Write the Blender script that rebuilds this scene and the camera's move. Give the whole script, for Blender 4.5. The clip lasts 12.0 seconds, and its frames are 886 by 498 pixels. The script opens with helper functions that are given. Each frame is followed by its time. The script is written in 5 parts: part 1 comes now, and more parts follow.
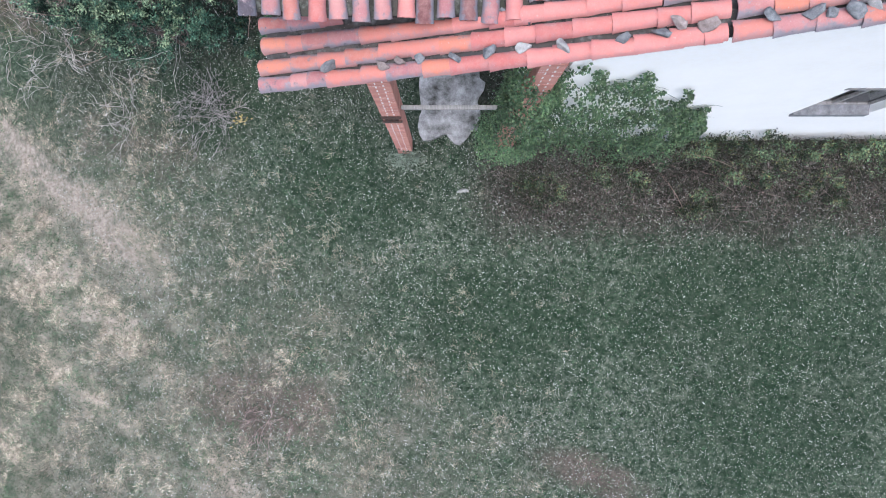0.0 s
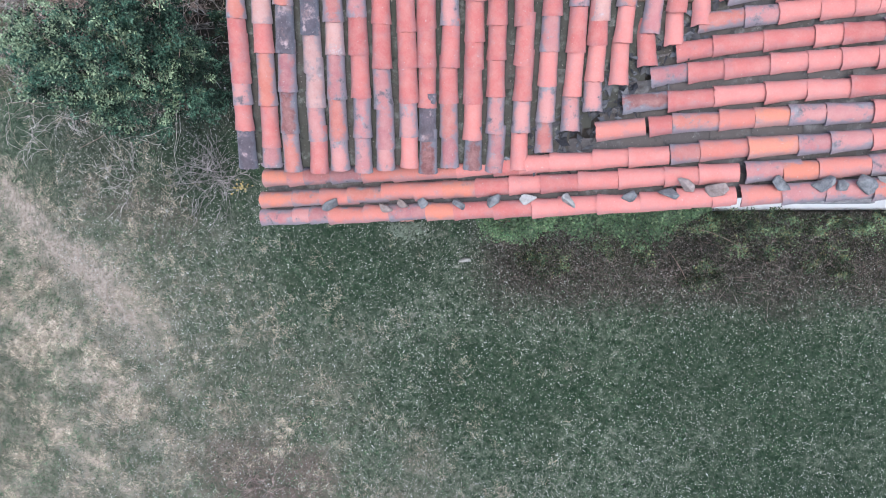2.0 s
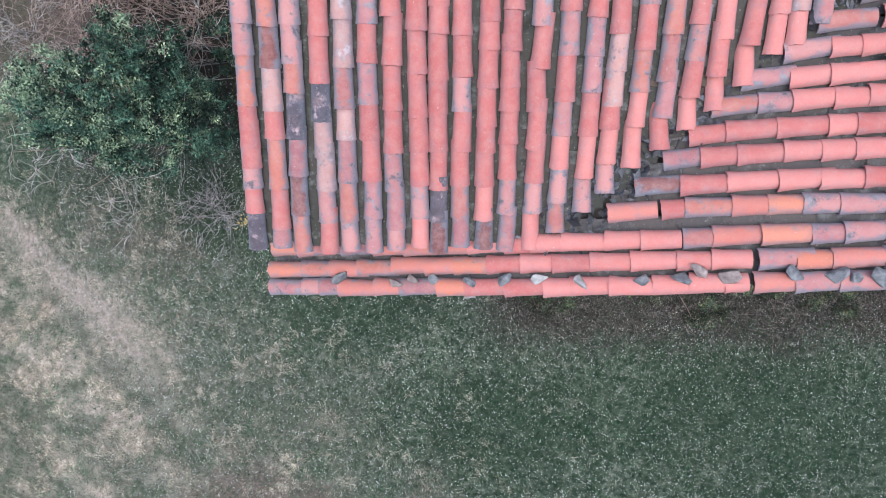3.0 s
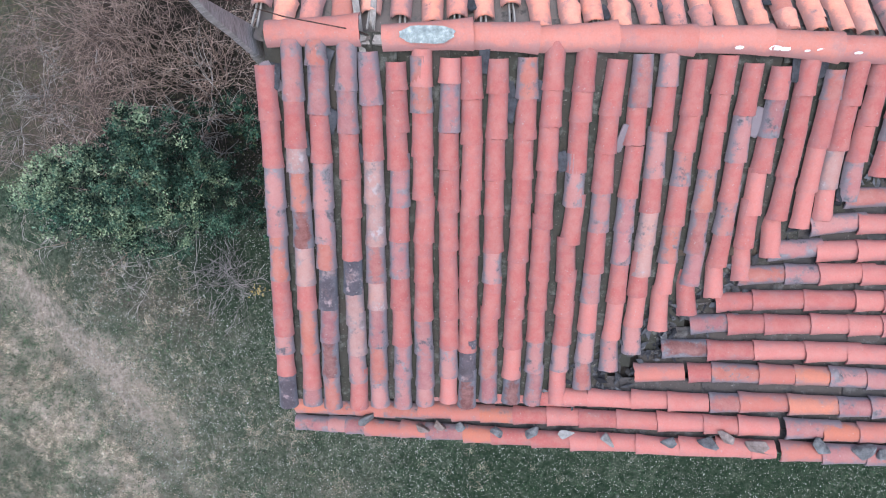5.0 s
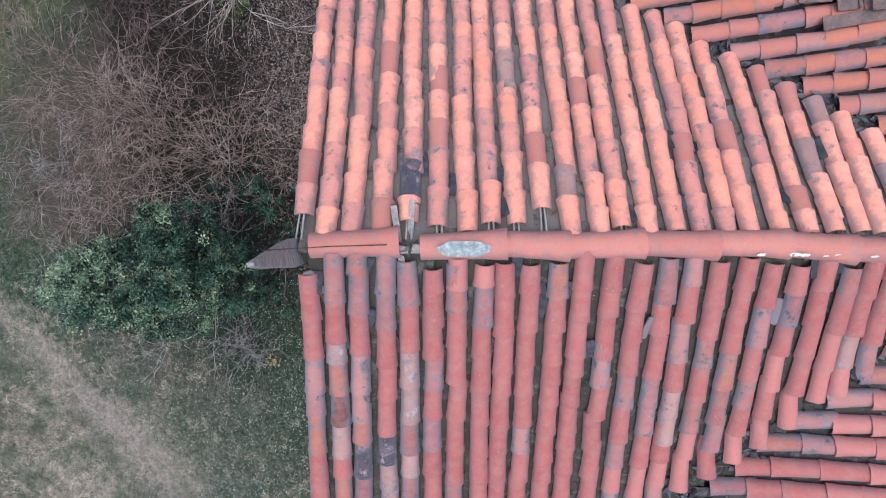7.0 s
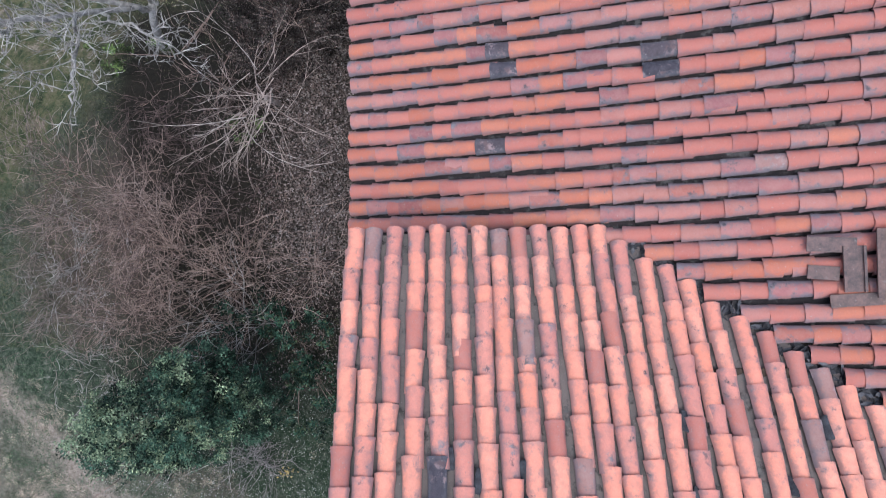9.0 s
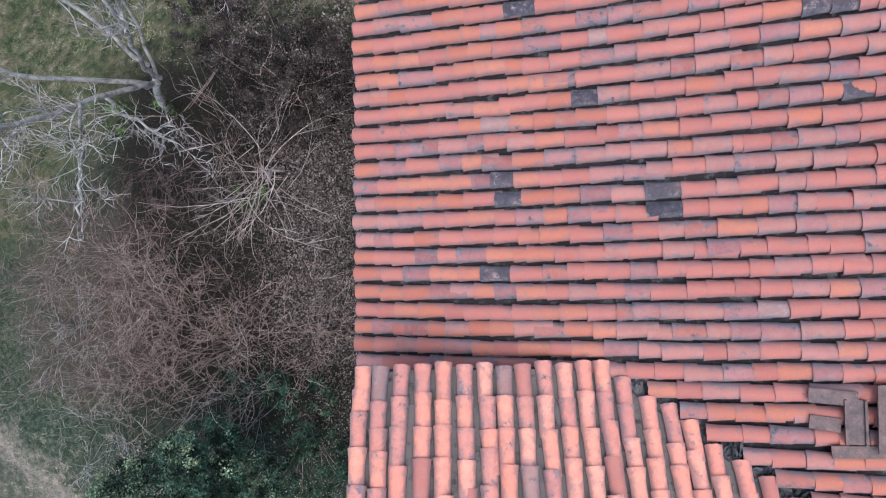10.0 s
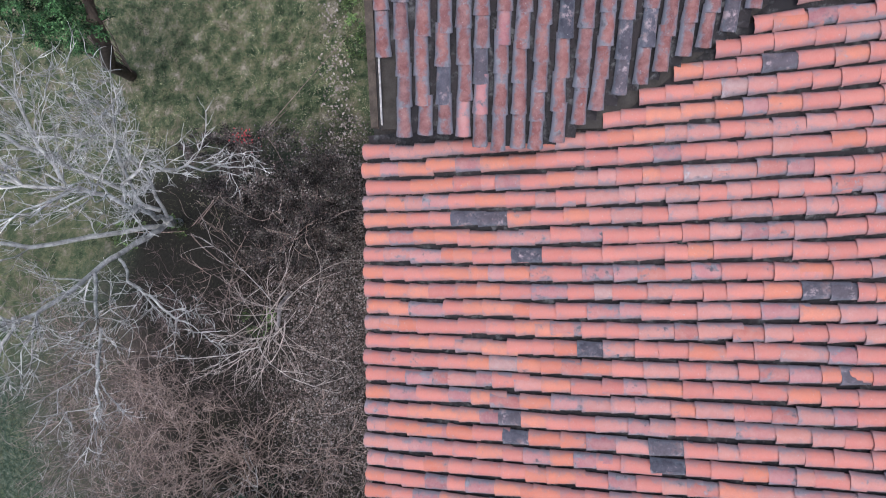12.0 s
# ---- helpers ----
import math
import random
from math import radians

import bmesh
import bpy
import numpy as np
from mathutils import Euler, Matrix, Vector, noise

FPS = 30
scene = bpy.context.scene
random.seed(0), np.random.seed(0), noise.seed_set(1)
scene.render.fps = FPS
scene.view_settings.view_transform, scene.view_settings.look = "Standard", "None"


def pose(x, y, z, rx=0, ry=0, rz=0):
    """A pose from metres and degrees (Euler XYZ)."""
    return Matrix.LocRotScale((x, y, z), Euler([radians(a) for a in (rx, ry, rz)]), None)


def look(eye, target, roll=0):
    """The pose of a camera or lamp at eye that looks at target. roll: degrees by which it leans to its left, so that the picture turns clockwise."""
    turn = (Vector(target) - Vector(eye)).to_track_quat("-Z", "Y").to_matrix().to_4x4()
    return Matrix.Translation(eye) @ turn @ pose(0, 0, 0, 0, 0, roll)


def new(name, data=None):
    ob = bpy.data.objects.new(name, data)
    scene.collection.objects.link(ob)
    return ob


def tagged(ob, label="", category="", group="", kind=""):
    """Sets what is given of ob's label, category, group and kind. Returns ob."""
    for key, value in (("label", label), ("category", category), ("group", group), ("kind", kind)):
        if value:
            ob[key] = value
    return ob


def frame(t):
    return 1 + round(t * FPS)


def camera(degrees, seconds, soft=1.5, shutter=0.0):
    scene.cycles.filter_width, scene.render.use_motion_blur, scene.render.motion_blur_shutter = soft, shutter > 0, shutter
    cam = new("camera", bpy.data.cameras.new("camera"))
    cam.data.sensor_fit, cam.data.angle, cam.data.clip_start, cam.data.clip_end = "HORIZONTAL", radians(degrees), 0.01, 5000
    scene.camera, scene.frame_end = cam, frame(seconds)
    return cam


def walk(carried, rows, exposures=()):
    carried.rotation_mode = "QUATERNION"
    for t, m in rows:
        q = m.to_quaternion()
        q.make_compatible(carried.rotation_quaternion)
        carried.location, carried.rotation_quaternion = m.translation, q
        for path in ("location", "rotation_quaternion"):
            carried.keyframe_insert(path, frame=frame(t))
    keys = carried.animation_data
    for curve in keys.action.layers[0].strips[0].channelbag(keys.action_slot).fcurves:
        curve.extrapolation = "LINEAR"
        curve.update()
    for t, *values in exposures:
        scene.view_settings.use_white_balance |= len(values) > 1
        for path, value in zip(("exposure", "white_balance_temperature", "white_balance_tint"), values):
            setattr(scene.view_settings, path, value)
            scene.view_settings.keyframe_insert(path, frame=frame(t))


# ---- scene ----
cam = camera(74.0, 12.0, soft=1.0, shutter=0.2)
EYE = 11.7  # height of the flying camera over the lawn
# seconds, east, north, climb, yaw, pitch, roll: a slow glide to the north, looking straight down
ROWS = [
    (0.0, 0.000, 0.000, -0.000, 0.00, 0.00, -0.00),
    (0.5, -0.008, 0.338, -0.005, 0.01, -0.05, -0.01),
    (1.0, -0.006, 0.691, -0.023, 0.04, -0.10, -0.00),
    (1.5, -0.005, 1.063, -0.049, 0.04, -0.18, 0.02),
    (2.0, -0.031, 1.441, -0.066, 0.04, -0.23, 0.05),
    (2.5, -0.077, 1.814, -0.077, 0.01, -0.28, 0.06),
    (3.0, -0.134, 2.185, -0.090, -0.00, -0.33, 0.07),
    (5.0, -0.397, 3.652, -0.039, -0.06, -0.54, 0.16),
    (5.5, -0.468, 4.018, -0.009, -0.09, -0.63, 0.21),
    (6.0, -0.536, 4.384, 0.031, -0.10, -0.67, 0.23),
    (6.5, -0.601, 4.754, 0.086, -0.10, -0.71, 0.25),
    (8.5, -0.835, 6.970, 0.306, -0.13, -0.92, 0.22),
    (9.0, -0.877, 7.693, 0.334, -0.18, -1.06, 0.22),
    (9.5, -0.910, 8.432, 0.348, -0.23, -1.29, 0.28),
    (10.0, -0.937, 9.145, 0.365, -0.24, -1.43, 0.25),
    (10.5, -0.968, 9.854, 0.401, -0.25, -1.67, 0.25),
    (11.0, -1.001, 10.546, 0.429, -0.23, -1.82, 0.24),
    (11.5, -1.013, 11.218, 0.450, -0.14, -1.92, 0.22),
    (12.0, -1.021, 11.892, 0.472, -0.13, -1.97, 0.24),
]
walk(cam, [(t, pose(x, y, EYE + z, -90, 0, 0) @ pose(0, 0, 0, 90 + pitch, roll, yaw))
           for t, x, y, z, yaw, pitch, roll in ROWS],
     exposures=((0.0, 1.12, 5850, 10), (2.5, 1.0, 5830, 10), (5.5, 0.68, 5820, 10), (6.5, 0.54, 5820, 10), (8.5, 0.5, 5820, 10), (12.0, 0.72, 5820, 10)))

# ---- light ----
world = bpy.data.worlds.new("overcast_sky")
scene.world = world
world.use_nodes = True
wn, wl = world.node_tree.nodes, world.node_tree.links
sky = wn.new("ShaderNodeTexSky")
sky.sky_type = 'NISHITA'
sky.sun_disc = False
SUN_UP, SUN_FROM = radians(80), radians(185)
sky.sun_elevation, sky.sun_rotation = SUN_UP, SUN_FROM
sky.dust_density, sky.ozone_density, sky.air_density = 5.0, 1.0, 1.0
wl.new(sky.outputs[0], wn["Background"].inputs[0])
wn["Background"].inputs[1].default_value = 0.15
sun = new("sun", bpy.data.lights.new("sun", 'SUN'))
sun.data.energy, sun.data.angle, sun.data.color = 1.2, radians(60), (1.0, 0.96, 0.93)
sun.matrix_world = look((math.sin(SUN_FROM) * math.cos(SUN_UP) * 40, math.cos(SUN_FROM) * math.cos(SUN_UP) * 40, math.sin(SUN_UP) * 40), (0, 0, 0))

# ---- materials ----


class Nodes:
    """Short hand for building one node material."""

    def __init__(self, name, rough=0.85, gloss=0.12):
        self.mat = bpy.data.materials.new(name)
        self.mat.use_nodes = True
        self.t = self.mat.node_tree
        self.bsdf = self.t.nodes["Principled BSDF"]
        self.bsdf.inputs["Roughness"].default_value = rough
        self.bsdf.inputs["Specular IOR Level"].default_value = gloss
        self.pos = self.t.nodes.new("ShaderNodeNewGeometry").outputs["Position"]

    def link(self, a, b):
        self.t.links.new(a, b)

    def noise(self, scale, detail=4, rough=0.6, stretch=None, shift=None):
        n = self.t.nodes.new("ShaderNodeTexNoise")
        n.inputs["Scale"].default_value, n.inputs["Detail"].default_value, n.inputs["Roughness"].default_value = scale, detail, rough
        vec = self.pos
        if stretch or shift is not None:
            m = self.t.nodes.new("ShaderNodeMapping")
            self.link(vec, m.inputs[0])
            if stretch:
                m.inputs["Scale"].default_value = stretch
            if shift is not None:
                self.link(shift, m.inputs["Location"])
            vec = m.outputs[0]
        self.link(vec, n.inputs["Vector"])
        return n.outputs["Fac"]

    def ramp(self, fac, stops):
        r = self.t.nodes.new("ShaderNodeValToRGB")
        while len(r.color_ramp.elements) < len(stops):
            r.color_ramp.elements.new(0.5)
        for e, (p, c) in zip(r.color_ramp.elements, stops):
            e.position = p
            e.color = (c, c, c, 1) if isinstance(c, (int, float)) else (*c, 1)
        self.link(fac, r.inputs[0])
        return r.outputs["Color"]

    def mix(self, fac, a, b, mode='MIX'):
        m = self.t.nodes.new("ShaderNodeMix")
        m.data_type, m.blend_type = 'RGBA', mode
        for sock, v in ((m.inputs[0], fac), (m.inputs[6], a), (m.inputs[7], b)):
            if isinstance(v, (int, float)):
                sock.default_value = v
            elif isinstance(v, tuple):
                sock.default_value = (*v, 1)
            else:
                self.link(v, sock)
        return m.outputs[2]

    def math(self, op, a, b=0.0, c=0.0):
        m = self.t.nodes.new("ShaderNodeMath")
        m.operation = op
        for sock, v in zip(m.inputs, (a, b, c)):
            if isinstance(v, (int, float)):
                sock.default_value = v
            else:
                self.link(v, sock)
        return m.outputs[0]

    def piece(self, island):
        if island:
            return self.t.nodes.new("ShaderNodeNewGeometry").outputs["Random Per Island"]
        return self.t.nodes.new("ShaderNodeObjectInfo").outputs["Random"]

    def colour(self, c):
        if isinstance(c, tuple):
            self.bsdf.inputs["Base Color"].default_value = (*c, 1)
        else:
            self.link(c, self.bsdf.inputs["Base Color"])
        return self

    def bump(self, fac, strength=0.4, dist=0.01):
        b = self.t.nodes.new("ShaderNodeBump")
        b.inputs["Strength"].default_value, b.inputs["Distance"].default_value = strength, dist
        self.link(fac, b.inputs["Height"])
        self.link(b.outputs[0], self.bsdf.inputs["Normal"])
        return self


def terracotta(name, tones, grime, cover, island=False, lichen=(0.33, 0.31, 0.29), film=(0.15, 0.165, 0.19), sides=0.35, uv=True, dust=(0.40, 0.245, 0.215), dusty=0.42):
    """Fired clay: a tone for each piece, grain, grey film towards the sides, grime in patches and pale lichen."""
    n = Nodes(name, 0.8, 0.2)
    r = n.piece(island)
    base = n.ramp(r, [(i / max(1, len(tones) - 1), c) for i, c in enumerate(tones)])
    shift = n.math('MULTIPLY', r, 37.0)
    fine = n.noise(70, 5, 0.7)
    base = n.mix(0.2, base, n.ramp(fine, [(0.25, 0.3), (0.75, 0.8)]), 'OVERLAY')
    base = n.mix(n.ramp(n.noise(9, 6, 0.75, shift=shift), [(0.40, 0.0), (0.72, dusty)]), base, dust)
    broad = n.noise(7, 4, 0.65, shift=shift)
    spots = n.noise(13, 6, 0.75, shift=shift)
    mask = n.math('ADD', n.math('MULTIPLY', broad, 0.55), n.math('MULTIPLY', spots, 0.45))
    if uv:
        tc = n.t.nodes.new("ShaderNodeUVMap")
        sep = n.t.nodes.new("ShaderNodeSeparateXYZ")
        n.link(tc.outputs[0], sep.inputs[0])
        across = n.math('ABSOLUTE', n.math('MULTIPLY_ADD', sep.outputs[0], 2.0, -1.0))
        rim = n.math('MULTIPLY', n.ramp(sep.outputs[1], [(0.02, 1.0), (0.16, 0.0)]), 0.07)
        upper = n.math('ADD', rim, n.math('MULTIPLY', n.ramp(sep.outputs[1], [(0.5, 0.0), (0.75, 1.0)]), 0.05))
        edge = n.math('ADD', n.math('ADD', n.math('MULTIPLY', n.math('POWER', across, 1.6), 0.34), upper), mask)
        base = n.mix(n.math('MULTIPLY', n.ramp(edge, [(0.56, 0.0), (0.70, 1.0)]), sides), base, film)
    soot = n.ramp(n.noise(8, 3, 0.6, shift=shift), [(0.4, tuple(c * 0.6 for c in grime)), (0.62, tuple(c * 1.2 + 0.09 for c in grime))])
    base = n.mix(n.ramp(mask, [(cover, 0.0), (cover + 0.07, 0.85)]), base, soot)
    flecks = n.noise(45, 3, 0.6, shift=shift)
    base = n.mix(n.ramp(flecks, [(0.66, 0.0), (0.72, 0.55)]), base, lichen)
    n.colour(base)
    return n.bump(fine, 0.35, 0.006).mat


NEW_TONES = [(0.371, 0.132, 0.105), (0.417, 0.156, 0.124), (0.385, 0.141, 0.114), (0.438, 0.168, 0.132), (0.346, 0.123, 0.103)]
# rose hue is the clay's own; its darkness also paints in weaker light
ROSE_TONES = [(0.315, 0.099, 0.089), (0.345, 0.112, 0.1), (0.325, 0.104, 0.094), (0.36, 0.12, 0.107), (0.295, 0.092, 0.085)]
BLUSH_TONES = [(0.393, 0.144, 0.125), (0.428, 0.16, 0.139), (0.408, 0.15, 0.132), (0.449, 0.169, 0.147)]
RIDGE_TONES = [(0.44, 0.17, 0.13), (0.48, 0.19, 0.15), (0.42, 0.155, 0.125), (0.46, 0.185, 0.15)]
OLD_TONES = [(0.256, 0.1, 0.094), (0.339, 0.124, 0.094), (0.295, 0.135, 0.134), (0.372, 0.177, 0.161), (0.217, 0.094, 0.1), (0.32, 0.141, 0.14)]
ORANGE_TONES = [(0.416, 0.149, 0.094), (0.461, 0.183, 0.121), (0.389, 0.133, 0.088), (0.447, 0.162, 0.104)]
# peach and mauve are raised to paint in the north slope's stronger light
PEACH_LIT_TONES = [(0.748, 0.301, 0.212), (0.81, 0.336, 0.232), (0.727, 0.281, 0.202), (0.79, 0.331, 0.236), (0.831, 0.37, 0.266), (0.748, 0.276, 0.182)]
MAUVE_LIT_TONES = [(0.605, 0.252, 0.196), (0.67, 0.289, 0.223), (0.562, 0.236, 0.196), (0.648, 0.263, 0.196)]
FADED_TONES = [(0.34, 0.15, 0.128), (0.39, 0.175, 0.15), (0.36, 0.16, 0.13), (0.32, 0.15, 0.132)]
WORN_TONES = [(0.119, 0.049, 0.048), (0.153, 0.058, 0.052), (0.13, 0.058, 0.058), (0.169, 0.07, 0.062), (0.103, 0.047, 0.049)]
DARK_TONES = [(0.035, 0.036, 0.047), (0.07, 0.058, 0.066), (0.05, 0.05, 0.064)]
PALE_TONES = [(0.33, 0.185, 0.16), (0.28, 0.165, 0.15), (0.37, 0.205, 0.175)]
GRIME = (0.11, 0.11, 0.12)
clay = {}
for island in (False, True):
    tail = " joined" if island else ""
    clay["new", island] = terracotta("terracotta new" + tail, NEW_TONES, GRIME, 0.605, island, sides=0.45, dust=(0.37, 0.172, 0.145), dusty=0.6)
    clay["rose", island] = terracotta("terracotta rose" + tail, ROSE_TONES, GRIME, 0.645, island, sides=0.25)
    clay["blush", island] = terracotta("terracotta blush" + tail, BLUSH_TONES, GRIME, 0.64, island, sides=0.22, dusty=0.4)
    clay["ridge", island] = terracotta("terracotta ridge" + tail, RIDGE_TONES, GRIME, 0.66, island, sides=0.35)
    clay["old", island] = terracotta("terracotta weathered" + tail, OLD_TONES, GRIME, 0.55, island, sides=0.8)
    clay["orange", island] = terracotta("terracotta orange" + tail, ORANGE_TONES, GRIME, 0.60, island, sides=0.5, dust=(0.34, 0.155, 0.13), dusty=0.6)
    clay["peach", island] = terracotta("terracotta peach, lit slope" + tail, PEACH_LIT_TONES, GRIME, 0.59, island, sides=0.5, dust=(0.50, 0.235, 0.185), dusty=0.75)
    clay["mauve", island] = terracotta("terracotta stained, lit slope" + tail, MAUVE_LIT_TONES, GRIME, 0.56, island, sides=0.6, dust=(0.38, 0.20, 0.175), dusty=0.75)
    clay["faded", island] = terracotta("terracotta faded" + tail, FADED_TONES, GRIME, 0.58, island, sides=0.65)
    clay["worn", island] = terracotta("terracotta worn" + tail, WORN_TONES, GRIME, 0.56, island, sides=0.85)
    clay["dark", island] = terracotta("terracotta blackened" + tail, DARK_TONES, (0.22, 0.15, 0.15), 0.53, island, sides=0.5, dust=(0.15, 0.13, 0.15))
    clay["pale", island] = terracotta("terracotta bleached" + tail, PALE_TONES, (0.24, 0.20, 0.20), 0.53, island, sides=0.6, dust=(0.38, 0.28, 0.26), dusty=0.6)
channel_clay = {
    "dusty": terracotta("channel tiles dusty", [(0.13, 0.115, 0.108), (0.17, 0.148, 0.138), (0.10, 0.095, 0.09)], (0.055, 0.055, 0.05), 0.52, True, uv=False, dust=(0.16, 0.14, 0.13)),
    # the next three hold the shade between covers in their dark colour
    "green": terracotta("channel tiles mossy and shade-dark", [(0.046, 0.042, 0.035), (0.034, 0.036, 0.028), (0.055, 0.046, 0.04)], (0.03, 0.034, 0.026), 0.50, True, uv=False, dust=(0.06, 0.058, 0.056)),
    "grey": terracotta("channel tiles grimy and shade-dark", [(0.058, 0.052, 0.048), (0.078, 0.068, 0.065), (0.045, 0.045, 0.048)], (0.04, 0.04, 0.04), 0.50, True, uv=False, dust=(0.06, 0.058, 0.056)),
    "black": terracotta("channel tiles shade-black", [(0.017, 0.015, 0.016), (0.026, 0.021, 0.022), (0.014, 0.013, 0.015)], (0.012, 0.012, 0.013), 0.50, True, lichen=(0.05, 0.05, 0.055), uv=False, dust=(0.024, 0.022, 0.024)),
}


def plain(name, a, b, scale, rough=0.85, bump=0.4, dist=0.01, stretch=None, fine=None):
    n = Nodes(name, rough)
    f = n.noise(scale, 5, 0.65, stretch)
    col = n.ramp(f, [(0.3, a), (0.7, b)])
    g = n.noise(fine or scale * 9, 4, 0.7, stretch)
    col = n.mix(0.4, col, n.ramp(g, [(0.25, 0.25), (0.75, 0.85)]), 'OVERLAY')
    n.colour(col)
    return n.bump(g, bump, dist).mat


def foliage(name, tones, rough=0.6, scale=2.0, drift=0.0, fleck=0.0, patchy=False):
    """Leaves, blades or twigs in one mesh: a tone for each, and slow drifts between them."""
    n = Nodes(name, rough, 0.35 if rough < 0.5 else 0.1)
    r = n.piece(True)
    col = n.ramp(r, [(i / max(1, len(tones) - 1), c) for i, c in enumerate(tones)])
    lo, hi = ((0.42, 0.08), (0.60, 0.92)) if patchy else ((0.3, 0.3), (0.7, 0.8))
    col = n.mix(0.9 if patchy else 0.5, col, n.ramp(n.noise(scale, 3), [lo, hi]), 'OVERLAY')
    col = n.mix(0.85, col, n.ramp(n.noise(6.5, 5, 0.7), [(0.34, 0.16), (0.5, 0.48), (0.66, 0.84)]), 'OVERLAY')
    if fleck:
        col = n.mix(fleck, col, n.ramp(n.noise(17, 4, 0.75), [(0.38, 0.10), (0.5, 0.47), (0.62, 0.92)]), 'OVERLAY')
    if drift:
        col = n.mix(drift, col, n.ramp(n.noise(0.42, 4, 0.6), [(0.34, 0.18), (0.5, 0.5), (0.66, 0.86)]), 'OVERLAY')
    return n.colour(col).mat


white_wash = plain("white limewash", (0.94, 0.91, 0.85), (0.985, 0.955, 0.90), 1.3, 0.9, 0.3, 0.004)
brick_clay = terracotta("red brick", [(0.46, 0.20, 0.155), (0.54, 0.27, 0.215), (0.42, 0.18, 0.145)], (0.30, 0.24, 0.2), 0.64, uv=False)
mortar = plain("pale lime mortar", (0.66, 0.63, 0.6), (0.82, 0.80, 0.78), 14)
grey_wood = plain("weathered grey wood", (0.16, 0.15, 0.14), (0.42, 0.40, 0.38), 9, 0.85, 0.6, 0.01, (1, 1, 6))
slate = plain("blue-black slate", (0.022, 0.024, 0.028), (0.075, 0.08, 0.092), 14, 0.6, 0.5)
beam_wood = plain("pale old beam", (0.22, 0.21, 0.195), (0.40, 0.385, 0.36), 6, 0.85, 0.6, 0.01, (8, 1, 1))
dark_wood = plain("dark old timber", (0.03, 0.025, 0.02), (0.09, 0.07, 0.055), 8, 0.8, 0.5)
iron = plain("rusty iron", (0.035, 0.028, 0.026), (0.09, 0.055, 0.045), 20, 0.6, 0.3)
zinc = plain("dull zinc sheet", (0.20, 0.21, 0.22), (0.42, 0.44, 0.46), 10, 0.45, 0.2)
zinc.node_tree.nodes["Principled BSDF"].inputs["Metallic"].default_value = 0.6
cement = plain("cracked cement", (0.045, 0.045, 0.038), (0.40, 0.40, 0.40), 3.6, 0.9, 0.6, 0.02)
stone_grey = plain("grey field stone", (0.07, 0.074, 0.08), (0.21, 0.22, 0.225), 16, 0.85, 0.7, 0.01)
stone_pale = plain("pale field stone", (0.17, 0.17, 0.165), (0.34, 0.34, 0.33), 14, 0.85, 0.6, 0.01)
stone_brown = plain("brown field stone", (0.13, 0.105, 0.095), (0.29, 0.245, 0.23), 16, 0.85, 0.7, 0.01)
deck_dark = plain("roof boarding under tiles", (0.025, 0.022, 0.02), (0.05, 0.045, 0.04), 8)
lime_white = plain("white lime splash", (0.6, 0.62, 0.62), (0.85, 0.85, 0.85), 30)
patch = Nodes("lime and cement patch", 0.9)
patch.colour(patch.ramp(patch.noise(22, 5, 0.7), [(0.33, (0.17, 0.205, 0.205)), (0.52, (0.27, 0.32, 0.315)), (0.70, (0.48, 0.53, 0.52))]))
patch_lime = patch.bump(patch.noise(60, 4), 0.5, 0.01).mat
glass_dark = Nodes("old window glass", 0.15, 0.25).colour((0.02, 0.022, 0.025)).mat

# ---- shape helpers ----


def mesh_of(name, verts, faces, material, smooth=False, uvs=None):
    me = bpy.data.meshes.new(name)
    me.from_pydata(verts, [], faces)
    if uvs:
        layer = me.uv_layers.new(name="UVMap")
        order = np.empty(len(me.loops), dtype=np.int32)
        me.loops.foreach_get("vertex_index", order)
        layer.data.foreach_set("uv", np.array(uvs, dtype=np.float32)[order].ravel())
    me.materials.append(material)
    if smooth:
        me.polygons.foreach_set("use_smooth", [True] * len(me.polygons))
    me.update()
    return me


def part(name, bm, material, parent=None, label=""):
    """Links a bmesh as one mesh object under a thing or a part."""
    me = bpy.data.meshes.new(name)
    bm.to_mesh(me)
    bm.free()
    me.materials.append(material)
    ob = new(name, me)
    ob.parent = parent
    return tagged(ob, label)


def solid(name, me, parent=None, label=""):
    ob = new(name, me)
    ob.parent = parent
    return tagged(ob, label)


def box(bm, lo, hi, bevel=0.0, turn=None):
    """Adds a box to a bmesh, its edges taken off by bevel."""
    r = bmesh.ops.create_cube(bm, size=1.0)
    c = (Vector(lo) + Vector(hi)) / 2
    s = Vector(hi) - Vector(lo)
    m = Matrix.Translation(c) @ (turn or Matrix.Identity(4)) @ Matrix.Diagonal((*s, 1))
    bmesh.ops.transform(bm, matrix=m, verts=r["verts"])
    if bevel:
        edges = list({e for v in r["verts"] for e in v.link_edges})
        bmesh.ops.bevel(bm, geom=edges, offset=bevel, segments=2, affect='EDGES', profile=0.7)
    return bm


def smoothstep(a, b, v):
    k = min(1.0, max(0.0, (v - a) / (b - a)))
    return k * k * (3 - 2 * k)


